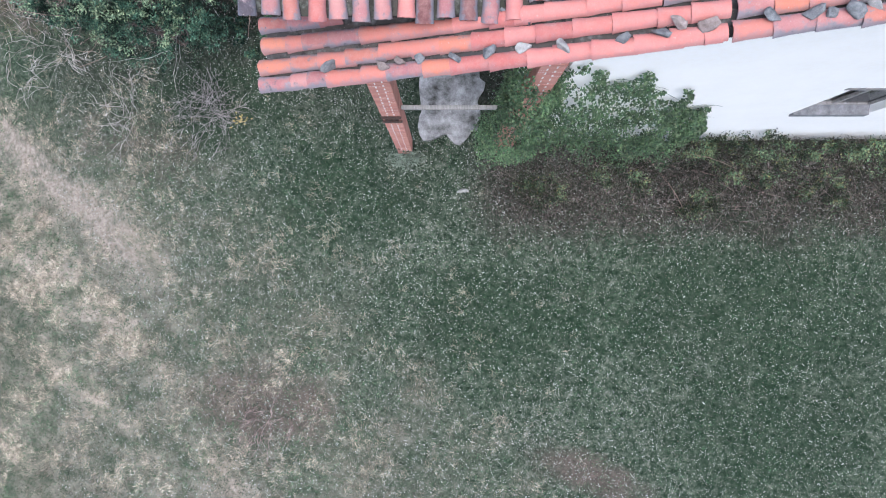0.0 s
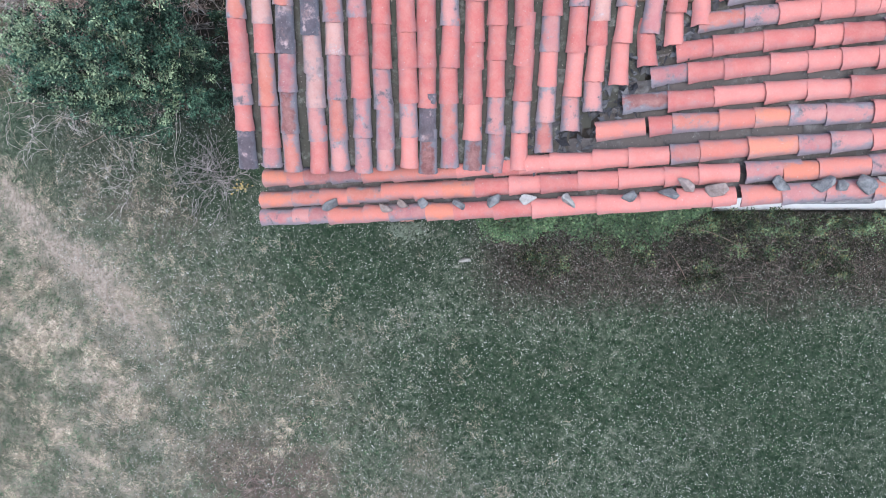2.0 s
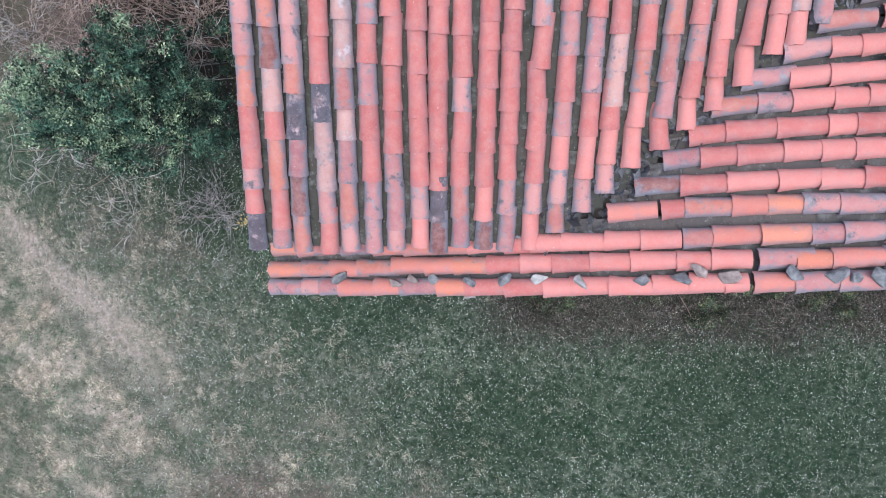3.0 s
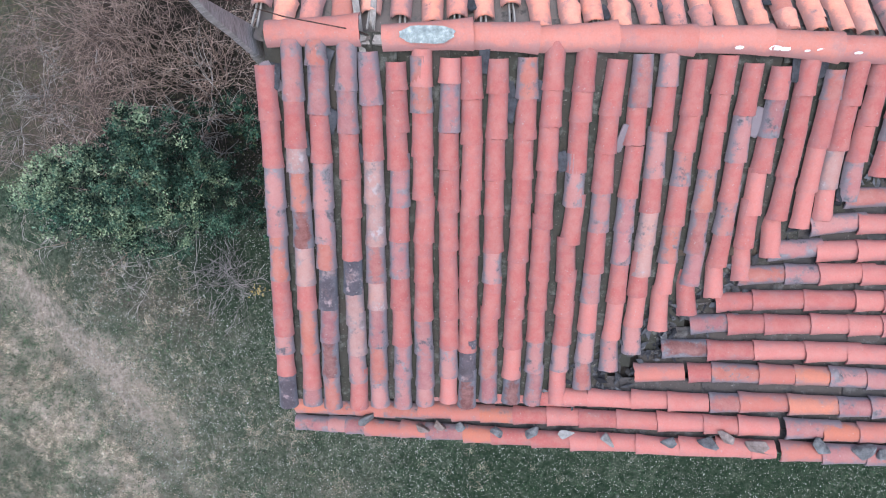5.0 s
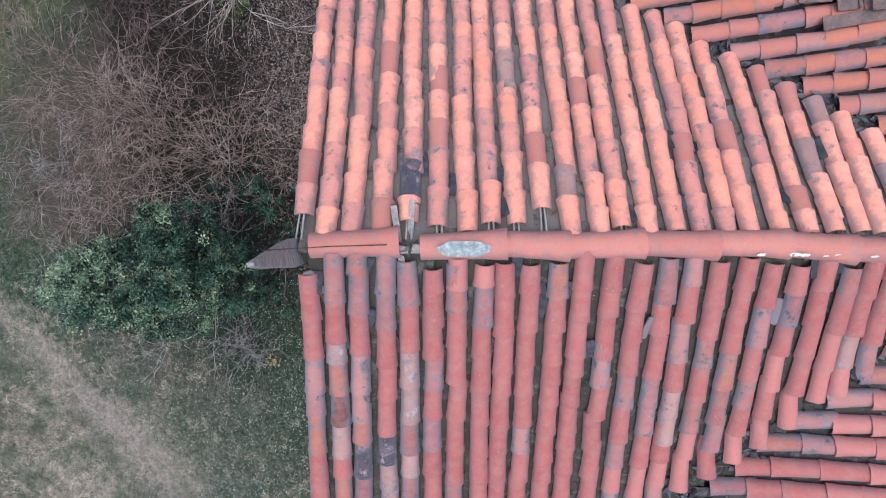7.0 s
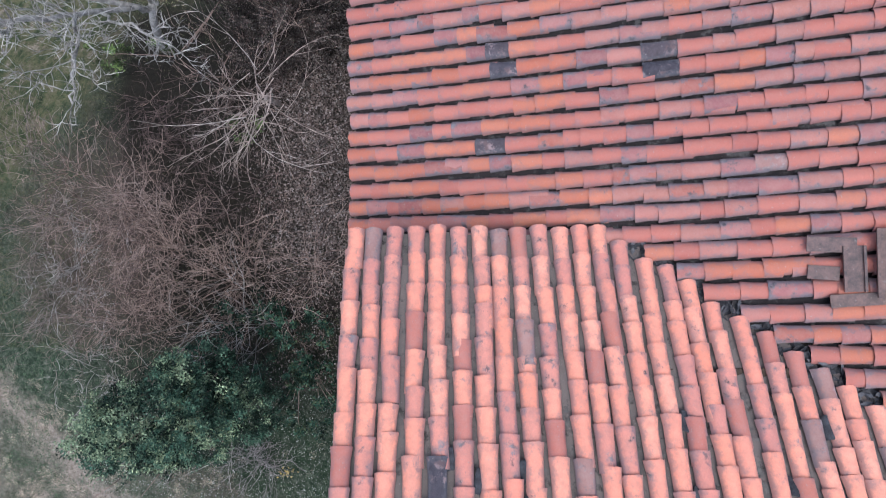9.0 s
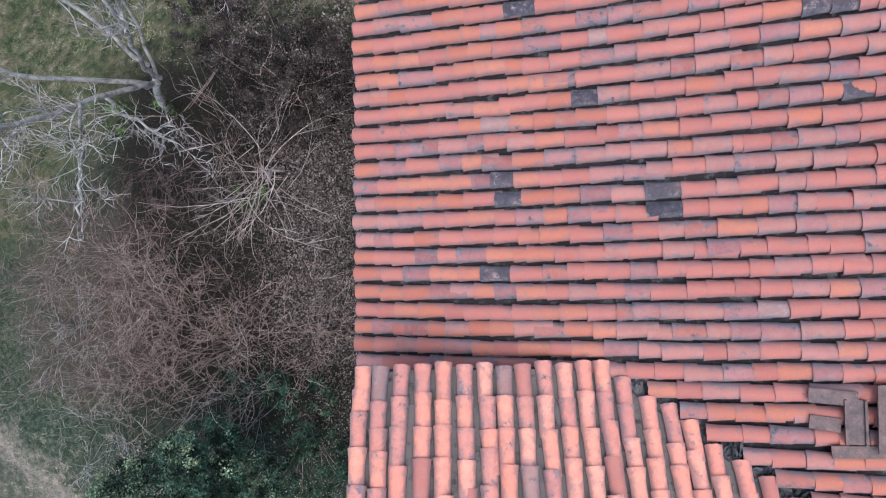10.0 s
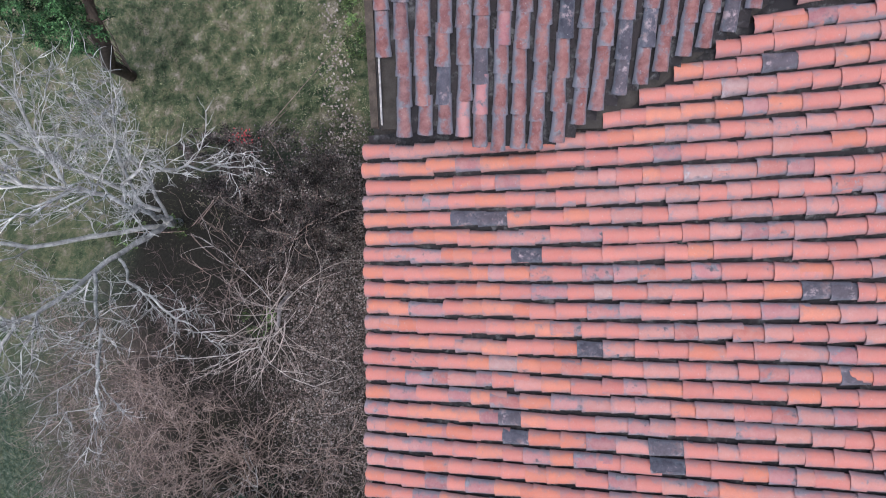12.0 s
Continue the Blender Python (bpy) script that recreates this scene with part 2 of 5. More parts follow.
def ground_z(x, y):
    """The lie of the land: nearly level by the house, falling away to the west and north-west."""
    z = -0.2 + 0.045 * max(-3.0, min(9.0, x))
    if x < -3.2:
        z -= 0.29 * (min(-3.2 - x, 9.0)) + 0.02 * max(0.0, min(9.0, -3.2 - x) - 4)
    z += 0.35 * smoothstep(2.0, 7.0, y) * smoothstep(-2.0, -3.5, x) * (1 - smoothstep(10, 13, y)) if x > -20 else 0.0
    z -= 1.2 * smoothstep(10.5, 16.0, y) * smoothstep(0.0, -3.0, x)
    return z + 0.05 * noise.noise((x * 0.6, y * 0.6, 3.1)) + 0.02 * noise.noise((x * 2.3, y * 2.3, 7.7))


class Strands:
    """Collects tubes, leaves and blades for one mesh."""

    def __init__(self):
        self.v, self.f, self.uv = [], [], []

    def tube(self, pts, r0, r1, sides=5):
        base = len(self.v)
        n = len(pts)
        for i, p in enumerate(pts):
            d = (pts[min(i + 1, n - 1)] - pts[max(i - 1, 0)]).normalized()
            a = d.orthogonal().normalized()
            b = d.cross(a)
            r = r0 + (r1 - r0) * i / (n - 1)
            for k in range(sides):
                w = 2 * math.pi * k / sides
                self.v.append(p + (a * math.cos(w) + b * math.sin(w)) * r)
        for i in range(n - 1):
            for k in range(sides):
                q = (k + 1) % sides
                self.f.append((base + i * sides + k, base + i * sides + q, base + (i + 1) * sides + q, base + (i + 1) * sides + k))
        self.f.append(tuple(base + (n - 1) * sides + k for k in range(sides)))

    def leaf(self, p, d, up, length, width):
        """A folded leaf of four corners about its midrib."""
        base = len(self.v)
        s = d.cross(up).normalized()
        u = s.cross(d).normalized()
        self.v += [p, p + d * length * 0.45 + s * width / 2 + u * width * 0.15, p + d * length, p + d * length * 0.45 - s * width / 2 + u * width * 0.15, p + d * length * 0.5]
        self.f += [(base, base + 1, base + 4), (base + 1, base + 2, base + 4), (base + 2, base + 3, base + 4), (base + 3, base, base + 4)]

    def blade(self, p, d, length, width):
        base = len(self.v)
        s = Vector((-d.y, d.x, 0)).normalized() * width / 2
        m = p + d * length * 0.55
        self.v += [p - s, p + s, m + s * 0.7, p + d * length - Vector((0, 0, length * 0.25)), m - s * 0.7]
        self.f += [(base, base + 1, base + 2, base + 4), (base + 4, base + 2, base + 3)]

    def make(self, name, material, parent=None, label="", smooth=False):
        return solid(name, mesh_of(name, self.v, self.f, material, smooth, self.uv), parent, label)


rng = random.Random(11)


def unit(rg, zlo=-1.0, zhi=1.0):
    z = rg.uniform(zlo, zhi)
    a = rg.uniform(0, 2 * math.pi)
    r = math.sqrt(max(0.0, 1 - z * z))
    return Vector((r * math.cos(a), r * math.sin(a), z))


# ---- ground ----
def graded(lo, hi, step):
    mid = list(np.arange(lo, hi + 1e-6, step))
    out, d, a, b = [], step, lo, hi
    while d < 400:
        d *= 1.45
        a, b = a - d, b + d
        out = [a] + out
        mid.append(b)
    return out + mid


gx, gy = graded(-15.0, 12.0, 0.3), graded(-8.0, 22.0, 0.3)
gv = [(x, y, ground_z(x, y)) for y in gy for x in gx]
w = len(gx)
gf = [(j * w + i, j * w + i + 1, (j + 1) * w + i + 1, (j + 1) * w + i) for j in range(len(gy) - 1) for i in range(w - 1)]
soil = Nodes("turf and soil", 0.95)
sx = soil.t.nodes.new("ShaderNodeSeparateXYZ")
soil.link(soil.pos, sx.inputs[0])
east, north = sx.outputs[0], sx.outputs[1]
turf = soil.ramp(soil.noise(8.0, 9, 0.85), [(0.35, (0.006, 0.013, 0.007)), (0.46, (0.024, 0.042, 0.025)), (0.55, (0.07, 0.09, 0.064)), (0.65, (0.20, 0.195, 0.165))])
field = soil.ramp(soil.noise(2.8, 6, 0.72), [(0.34, (0.016, 0.03, 0.014)), (0.45, (0.054, 0.074, 0.036)), (0.53, (0.115, 0.12, 0.064)), (0.60, (0.165, 0.145, 0.105)), (0.68, (0.31, 0.265, 0.215))])
straw = soil.ramp(soil.noise(1.5, 10, 0.76, (1.0, 1.5, 1.0)), [(0.37, (0.08, 0.092, 0.063)), (0.46, (0.16, 0.155, 0.117)), (0.55, (0.28, 0.245, 0.20)), (0.65, (0.46, 0.39, 0.33))])
# litter soil kept near black: the scrub's shade is painted into it
shaded_litter = soil.ramp(soil.noise(16.0, 6, 0.8), [(0.3, (0.010, 0.010, 0.008)), (0.6, (0.026, 0.023, 0.018)), (0.78, (0.09, 0.075, 0.06))])
STRAW_PATCHES = ((-9.9, 0.5, 2.0, 0.9), (-10.0, -0.6, 2.0, 0.7), (-7.2, -1.85, 1.7, 0.55), (-8.4, -3.1, 1.9, 0.45), (-4.7, -4.7, 1.2, 0.4), (-10.3, -4.9, 1.0, 0.5), (-6.7, 0.0, 1.2, 0.4), (-8.5, -0.9, 2.0, 0.6))
LUSH_PATCHES = ((-4.7, 3.0, 1.9, 1.1), (-2.2, 1.2, 1.9, 1.4), (6.0, -1.2, 4.2, 2.0), (6.5, -3.6, 2.6, 1.6), (1.2, -1.5, 3.2, 1.5))
edge = soil.math('MULTIPLY', soil.math('ADD', soil.math('MULTIPLY', north, 0.95), soil.math('ADD', east, 4.1)), 0.72)
edge = soil.math('ADD', edge, soil.math('MULTIPLY', soil.math('SUBTRACT', soil.noise(0.8, 6, 0.7), 0.5), 9.0))
dry = soil.ramp(soil.math('MULTIPLY_ADD', edge, -0.13, 0.5), [(0.3, 0.0), (0.95, 0.4)])
southward = soil.ramp(soil.math('MULTIPLY_ADD', north, -0.2, 0.85), [(0.0, 0.0), (0.6, 1.0)])
col = soil.mix(soil.mix(1.0, dry, southward, 'MULTIPLY'), turf, straw)
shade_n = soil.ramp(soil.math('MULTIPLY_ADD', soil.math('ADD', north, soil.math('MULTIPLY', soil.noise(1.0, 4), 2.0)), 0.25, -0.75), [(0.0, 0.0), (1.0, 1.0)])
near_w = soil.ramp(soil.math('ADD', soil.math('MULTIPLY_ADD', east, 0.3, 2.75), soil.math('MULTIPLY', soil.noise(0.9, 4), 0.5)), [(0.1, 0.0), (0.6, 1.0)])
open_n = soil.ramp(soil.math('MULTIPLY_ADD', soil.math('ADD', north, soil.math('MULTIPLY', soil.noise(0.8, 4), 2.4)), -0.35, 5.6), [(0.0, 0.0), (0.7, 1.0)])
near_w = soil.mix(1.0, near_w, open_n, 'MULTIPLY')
foot = soil.ramp(soil.math('ADD', soil.math('MULTIPLY_ADD', north, 0.8, -0.60), soil.math('MULTIPLY', soil.noise(1.3, 6, 0.75), 2.2)), [(0.55, 0.0), (1.7, 0.85)])
foot = soil.mix(1.0, foot, soil.ramp(soil.math('MULTIPLY_ADD', east, 1.0, -0.3), [(0.0, 0.0), (0.9, 1.0)]), 'MULTIPLY')
far_w = soil.math('MAXIMUM', soil.math('MULTIPLY_ADD', east, -0.9, -6.0), 0.0)
far_n = soil.ramp(soil.math('MULTIPLY_ADD', soil.math('ADD', soil.math('ADD', north, far_w), soil.math('MULTIPLY', soil.noise(0.9, 5, 0.7), 3.0)), 0.5, -7.1), [(0.0, 0.0), (0.6, 1.0)])
col = soil.mix(far_n, col, field)
# lays that painted shade north-west of the house, under the scrub
col = soil.mix(soil.mix(1.0, shade_n, near_w, 'MULTIPLY'), col, shaded_litter)
along = soil.math('ADD', soil.math('MULTIPLY', east, 0.58), soil.math('MULTIPLY_ADD', north, 0.81, 3.98))
along = soil.math('ADD', along, soil.math('MULTIPLY', soil.math('SUBTRACT', soil.noise(1.6, 9, 0.8), 0.5), 3.4))
track = soil.ramp(soil.math('ABSOLUTE', along), [(0.05, 0.62), (0.75, 0.0)])
west_only = soil.ramp(soil.math('MULTIPLY_ADD', east, -0.5, -2.75), [(0.1, 0.0), (0.7, 1.0)])
col = soil.mix(soil.mix(1.0, track, west_only, 'MULTIPLY'), col, soil.ramp(soil.noise(9.0, 6, 0.75), [(0.33, (0.15, 0.125, 0.10)), (0.5, (0.36, 0.30, 0.255)), (0.68, (0.56, 0.48, 0.42))]))
def blob(cx, cy, rx, ry, tilt=0.0, ragged=1.2, top=0.8):
    ca, sa = math.cos(tilt), math.sin(tilt)
    dx = soil.math('ADD', soil.math('MULTIPLY_ADD', east, ca / rx, -(cx * ca + cy * sa) / rx), soil.math('MULTIPLY', north, sa / rx))
    dy = soil.math('ADD', soil.math('MULTIPLY_ADD', north, ca / ry, (cx * sa - cy * ca) / ry), soil.math('MULTIPLY', east, -sa / ry))
    d = soil.math('ADD', soil.math('MULTIPLY', dx, dx), soil.math('MULTIPLY', dy, dy))
    d = soil.math('ADD', d, soil.math('MULTIPLY_ADD', soil.noise(1.6, 7, 0.75), 2 * ragged, -ragged))
    return soil.ramp(d, [(0.1, top), (0.95, 0.0)])


withered = soil.ramp(soil.noise(12.0, 6, 0.8), [(0.3, (0.05, 0.04, 0.034)), (0.6, (0.12, 0.092, 0.08)), (0.78, (0.22, 0.18, 0.16))])
for spot in STRAW_PATCHES:
    col = soil.mix(blob(*spot, -0.6435), col, straw)
thick_turf = soil.ramp(soil.noise(9.0, 6, 0.75), [(0.32, (0.005, 0.013, 0.006)), (0.5, (0.014, 0.031, 0.016)), (0.68, (0.045, 0.064, 0.04))])
for spot in LUSH_PATCHES:
    col = soil.mix(blob(*spot, 0.0, 2.6, 0.7), col, thick_turf)
col = soil.mix(blob(-3.7, -3.3, 2.0, 1.0), col, withered)
col = soil.mix(blob(2.9, -4.5, 1.6, 0.5, -0.35), col, withered)
col = soil.mix(blob(-6.8, 2.3, 1.8, 0.9, -0.3, 1.8, 0.4), col, withered)
col = soil.mix(blob(-9.3, 7.6, 2.6, 3.0), col, withered)
earth = soil.ramp(soil.noise(14.0, 6, 0.8), [(0.35, (0.012, 0.012, 0.010)), (0.5, (0.040, 0.037, 0.031)), (0.66, (0.13, 0.108, 0.10))])
col = soil.mix(foot, col, earth)
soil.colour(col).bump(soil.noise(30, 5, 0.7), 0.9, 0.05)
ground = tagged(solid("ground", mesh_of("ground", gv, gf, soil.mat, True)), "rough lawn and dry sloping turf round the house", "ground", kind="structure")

# ---- the farmhouse ----
W_EDGE, RIDGE_Y, RIDGE_Z, PITCH = -1.93, 5.15, 7.34, 0.205
S_FALL, N_FALL = 0.41, 0.54
MAIN_RIDGE_X = 4.9


def h_main(x, y):
    k = 1 - smoothstep(3.0, 7.0, y)
    return 5.62 + 0.33 * x + k * (0.30 - 0.05 * x) + 0.02 * noise.noise((x * 0.5, y * 0.5, 1.0))


def h_south(x, y):
    return RIDGE_Z - 0.05 * x - S_FALL * (RIDGE_Y - y) + 0.015 * noise.noise((x * 0.7, y * 0.7, 5.0))


def h_north(x, y):
    return RIDGE_Z - 0.05 * x - N_FALL * (y - RIDGE_Y) + 0.015 * noise.noise((x * 0.7, y * 0.7, 9.0))


def h_second(x, y):
    return 5.90 + 0.41 * (y - 12.85) + 0.015 * noise.noise((x * 0.7, y * 0.7, 13.0))


def h_second_back(x, y):
    return h_second(x, 15.6) - 0.45 * (y - 15.6)


def h_east(x, y):
    return h_main(MAIN_RIDGE_X, max(y, 7.0)) - 0.33 * (x - MAIN_RIDGE_X)


def h_south_lap(x, y):
    """The south slope where its tiles lap on to the main one."""
    return max(h_south(x, y), h_main(x, y) + 0.02)


def x_valley_s(y):
    return (RIDGE_Z - S_FALL * (RIDGE_Y - y) - 5.92) / 0.33


def x_valley_n(y):
    return (RIDGE_Z - N_FALL * (y - RIDGE_Y) - 5.62) / 0.38


def x_valley_2(y):
    return (5.90 + 0.41 * (y - 12.85) - 5.62) / 0.33


farmhouse = tagged(new("farmhouse"), "old white farmhouse with red barrel-tiled roofs and a brick porch", "house")

ARC = 8


def barrel(length, wide, narrow, thick, seed):
    """A tapered half-round clay tile: mouth at the origin, running up along +y, slightly uneven."""
    rg = random.Random(seed)
    v, f, uv = [], [], []
    sag, skew = rg.uniform(-0.003, 0.004), rg.uniform(-0.004, 0.004)
    body = wide * 0.35 + narrow * 0.65
    for (y, r, dz, rise) in ((0.0, wide, 0.0, 0.87), (length * 0.28, body + sag, 0.0, 0.93), (length, narrow, -0.003, 0.92)):
        for inner in (0, 1):
            rr = r - thick * inner
            for k in range(ARC + 1):
                a = math.pi * (0.03 + 0.94 * k / ARC)
                j = rg.uniform(-0.005, 0.005) if y == 0.0 else 0.0
                v.append((rr * math.cos(a) + skew * y / length, y + j, rr * math.sin(a) * rise + dz))
                uv.append((k / ARC, y / length))
    n = ARC + 1
    for s in (0, 1):
        o, i = s * 2 * n, s * 2 * n + n
        for k in range(ARC):
            f.append((o + k, o + k + 1, o + 2 * n + k + 1, o + 2 * n + k))
            f.append((i + k + 1, i + k, i + 2 * n + k, i + 2 * n + k + 1))
    # the thickness at the mouth has corners of its own, so that it stays crisp
    m = len(v)
    v += v[:2 * n]
    uv += uv[:2 * n]
    for k in range(ARC):
        f.append((m + k + 1, m + k, m + n + k, m + n + k + 1))
    return v, [tuple(reversed(q)) for q in f], uv


TILE_FORMS = [barrel(0.40 + 0.012 * (k % 4), 0.091 + 0.003 * (k % 3), 0.077 + 0.002 * (k % 2), 0.012, 40 + k) for k in range(8)]
TILE_FORMS += [barrel(0.40 + 0.012 * (k % 4), 0.089 + 0.002 * (k % 3), 0.076 + 0.002 * (k % 2), 0.012, 60 + k) for k in range(8)]
TILE_FORMS += [barrel(0.40 + 0.012 * (k % 4), 0.092 + 0.003 * (k % 3), 0.077 + 0.002 * (k % 2), 0.012, 80 + k) for k in range(8)]
tile_meshes = {}
for kind in ("new", "rose", "blush", "ridge", "old", "orange", "peach", "mauve", "faded", "worn", "dark", "pale"):
    for k, (tv, tf, tuv) in enumerate(TILE_FORMS):
        tile_meshes[kind, k] = mesh_of("tile", tv, tf, clay[kind, False], True, tuv)


def frame_on(height, x, y, dx, dy, step=0.2):
    """Place and axes on a roof slope: across, up the slope, and outward."""
    p = Vector((x, y, height(x, y)))
    q = Vector((x + dx * step, y + dy * step, height(x + dx * step, y + dy * step)))
    u = (q - p).normalized()
    a = Vector((dy, -dx, 0))
    a = (a - u * a.dot(u)).normalized()
    return p, a, u, a.cross(u)


class Slope:
    """One tiled slope: cover tiles as pieces, the rest joined, channel tiles between them."""

    def __init__(self, label, height, seed, trough="grey", form=0, marks=()):
        self.trough, self.form = trough, form
        self.marks = [(kind, x, y) for kind, spots in marks for x, y in spots]
        self.node = tagged(new("roof"), label)
        self.node.parent = farmhouse
        self.h, self.rg = height, random.Random(seed)
        self.pieces, self.rest, self.channels = 0, {}, {}

    def tile(self, m, kind, single=True):
        k = self.rg.randrange(8) + self.form
        if single and self.pieces < 300:
            ob = new("tile", tile_meshes[kind, k])
            ob.parent = self.node
            ob.matrix_basis = m
            self.pieces += 1
        else:
            s = self.rest.setdefault(kind, Strands())
            b = len(s.v)
            tv, tf, tuv = TILE_FORMS[k]
            s.v += [m @ Vector(p) for p in tv]
            s.uv += tuv
            s.f += [tuple(b + i for i in q) for q in tf]

    def column(self, x, y, dx, dy, run, kinds, single=lambda s: True, gaps=0.03, lateral=0.012, step=0.325, bow=0.0, uneven=0.15, slim=1.0):
        """Covers laid from the foot (x, y) up the slope for a run in plan; kinds(share of run) picks the clay."""
        rg = self.rg
        s, wave = 0.0, rg.uniform(0, 50)
        slope_c = 1.0 / math.sqrt(1 + ((self.h(x + dx, y + dy) - self.h(x, y))) ** 2)
        while s < run - 0.1:
            e = min(0.40, step * rg.uniform(1 - uneven, 1 + uneven))
            if rg.random() < 0.06:
                e = step * rg.uniform(0.5, 0.7)
            off = lateral * 1.6 * noise.noise((s * 1.1, wave, 0.0)) + rg.uniform(-0.3, 0.3) * lateral
            off -= bow * s * s
            px, py = x + dx * s + dy * off, y + dy * s - dx * off
            p, a, u, n = frame_on(self.h, px, py, dx, dy)
            yaw = radians(rg.gauss(0, 1.1)) + 2 * bow * s
            m = Matrix((a, u, n)).transposed().to_4x4()
            m.translation = p + n * (0.012 + rg.uniform(-0.003, 0.006))
            m = m @ pose(0, 0, 0, -0.8 + rg.uniform(-0.5, 0.5), rg.gauss(0, 2.0), 0) @ Matrix.Rotation(yaw, 4, 'Z')
            last = s + e >= run - 0.1
            sy = 1.0
            if last:
                sy = min(1.0, max(0.45, (run - s + 0.05) / slope_c / 0.42))
            if s > 0.2 and rg.random() < gaps:
                m = m @ Matrix.Translation((0, 0.07, -0.004))
            m = m @ Matrix.Diagonal((slim, sy, 1, 1))
            kind = kinds(s / max(run, 0.01))
            for word, mx, my in self.marks:
                ox, oy = mx - px, my - py
                if abs(ox * dy - oy * dx) < 0.085 and 0.0 <= ox * dx + oy * dy < e:
                    kind = word
            self.tile(m, kind, single(s))
            s += e * slope_c

    def channel(self, x, y, dx, dy, run, width, bow=0.0, tone=None):
        """Concave tiles between two columns, lapped down the slope."""
        rg, s = self.rg, 0.0
        c = self.channels.setdefault(tone or self.trough, Strands())
        while s < run:
            e = min(0.34 * rg.uniform(0.9, 1.1), run - s + 0.02)
            b = len(c.v)
            for t, r, lift in ((s, width * 0.47, 0.012), (s + e + 0.03, width * 0.54, 0.0)):
                p, a, u, n = frame_on(self.h, x + dx * t - dy * bow * t * t, y + dy * t + dx * bow * t * t, dx, dy)
                for k in range(5):
                    g = math.pi * (0.08 + 0.84 * k / 4)
                    c.v.append(p + a * (-r * math.cos(g)) + n * (0.025 - 0.055 * math.sin(g) + lift))
            for k in range(4):
                c.f.append((b + k, b + k + 1, b + 6 + k, b + 5 + k))
            s += e

    def finish(self, outline):
        """Joined rest, channels, and the boarding, a slab under the outline of (x, y) corners."""
        for kind, s in self.rest.items():
            tagged(s.make("tiles", clay[kind, True], self.node, "", True), kind="stuff")
        # channel colours carry most of the gap shade
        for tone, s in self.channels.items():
            tagged(s.make("channel_tiles", channel_clay[tone], self.node, "grimy channel tiles, mostly coloured dark for gap shade", True), kind="stuff")
        bm = bmesh.new()
        bm.faces.new([bm.verts.new((x, y, 0.0)) for x, y in outline])
        for axis in (0, 1):
            lo, hi = min(c[axis] for c in outline), max(c[axis] for c in outline)
            k = lo + 0.4
            while k < hi - 0.05:
                co, no = [0, 0, 0], [0, 0, 0]
                co[axis], no[axis] = k, 1
                bmesh.ops.bisect_plane(bm, geom=list(bm.verts) + list(bm.edges) + list(bm.faces), plane_co=co, plane_no=no)
                k += 0.4
        r = bmesh.ops.extrude_face_region(bm, geom=list(bm.faces))
        lower = {e for e in r["geom"] if isinstance(e, bmesh.types.BMVert)}
        for v in bm.verts:
            v.co.z = self.h(v.co.x, v.co.y) - (0.14 if v in lower else 0.06)
        bmesh.ops.recalc_face_normals(bm, faces=bm.faces)
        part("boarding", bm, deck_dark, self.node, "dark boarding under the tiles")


def chooser(rg, **weights):
    names, w = list(weights), list(weights.values())
    return lambda: rg.choices(names, w)[0]


pick = random.Random(5)
pick_new = chooser(pick, blush=80, rose=15, old=5)
pick_old = chooser(pick, old=62, worn=6, rose=28, pale=4)
pick_mid = chooser(pick, new=52, old=36, orange=10, dark=2)
# mostly the brightened clays, which carry this slope's light in their colour
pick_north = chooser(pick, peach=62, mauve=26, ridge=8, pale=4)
pick_west = chooser(pick, new=42, orange=34, old=16, faded=8)
pick_east = chooser(pick, new=48, faded=27, old=19, orange=6)
# weathered tiles are real wear; the mix also darkens for the slope's light
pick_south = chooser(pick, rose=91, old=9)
pick_verge = chooser(pick, old=46, new=30, orange=24)
pick_worn = chooser(pick, worn=82, old=6, dark=12)

# south slope of the cross gable
# single tiles that stand out on each slope: blackened, bleached, weathered
SOUTH_MARKS = (("dark", ((-1.42, 3.17), (-1.21, 3.35), (-0.20, 2.64), (-1.85, 2.30))),
               ("pale", ((-0.95, 4.04), (-0.96, 3.81), (-1.23, 2.98), (-1.25, 2.71), (1.27, 3.71), (1.30, 3.43), (2.75, 4.40))),
               ("old", ((1.09, 4.93), (-1.37, 4.83), (-1.16, 4.91), (1.53, 4.29), (1.51, 3.68), (1.75, 3.46), (-0.59, 4.76), (0.82, 3.83), (0.88, 3.36), (-1.14, 2.54), (-0.81, 2.70), (-0.61, 2.70),
                        (-0.41, 2.53), (2.19, 4.59), (1.96, 4.40), (-1.79, 3.69), (-1.56, 4.02), (-1.37, 4.06))))
NORTH_MARKS = (("mauve", ((-0.94, 5.85), (0.11, 6.36), (0.10, 6.78), (-1.35, 6.46), (-1.34, 6.30), (-0.74, 7.50), (0.12, 7.70), (0.33, 7.21), (-0.72, 7.16), (-1.16, 7.60), (1.38, 7.33), (0.02, 6.24), (-1.59, 5.67))),
               ("dark", ((-0.93, 5.62),)))
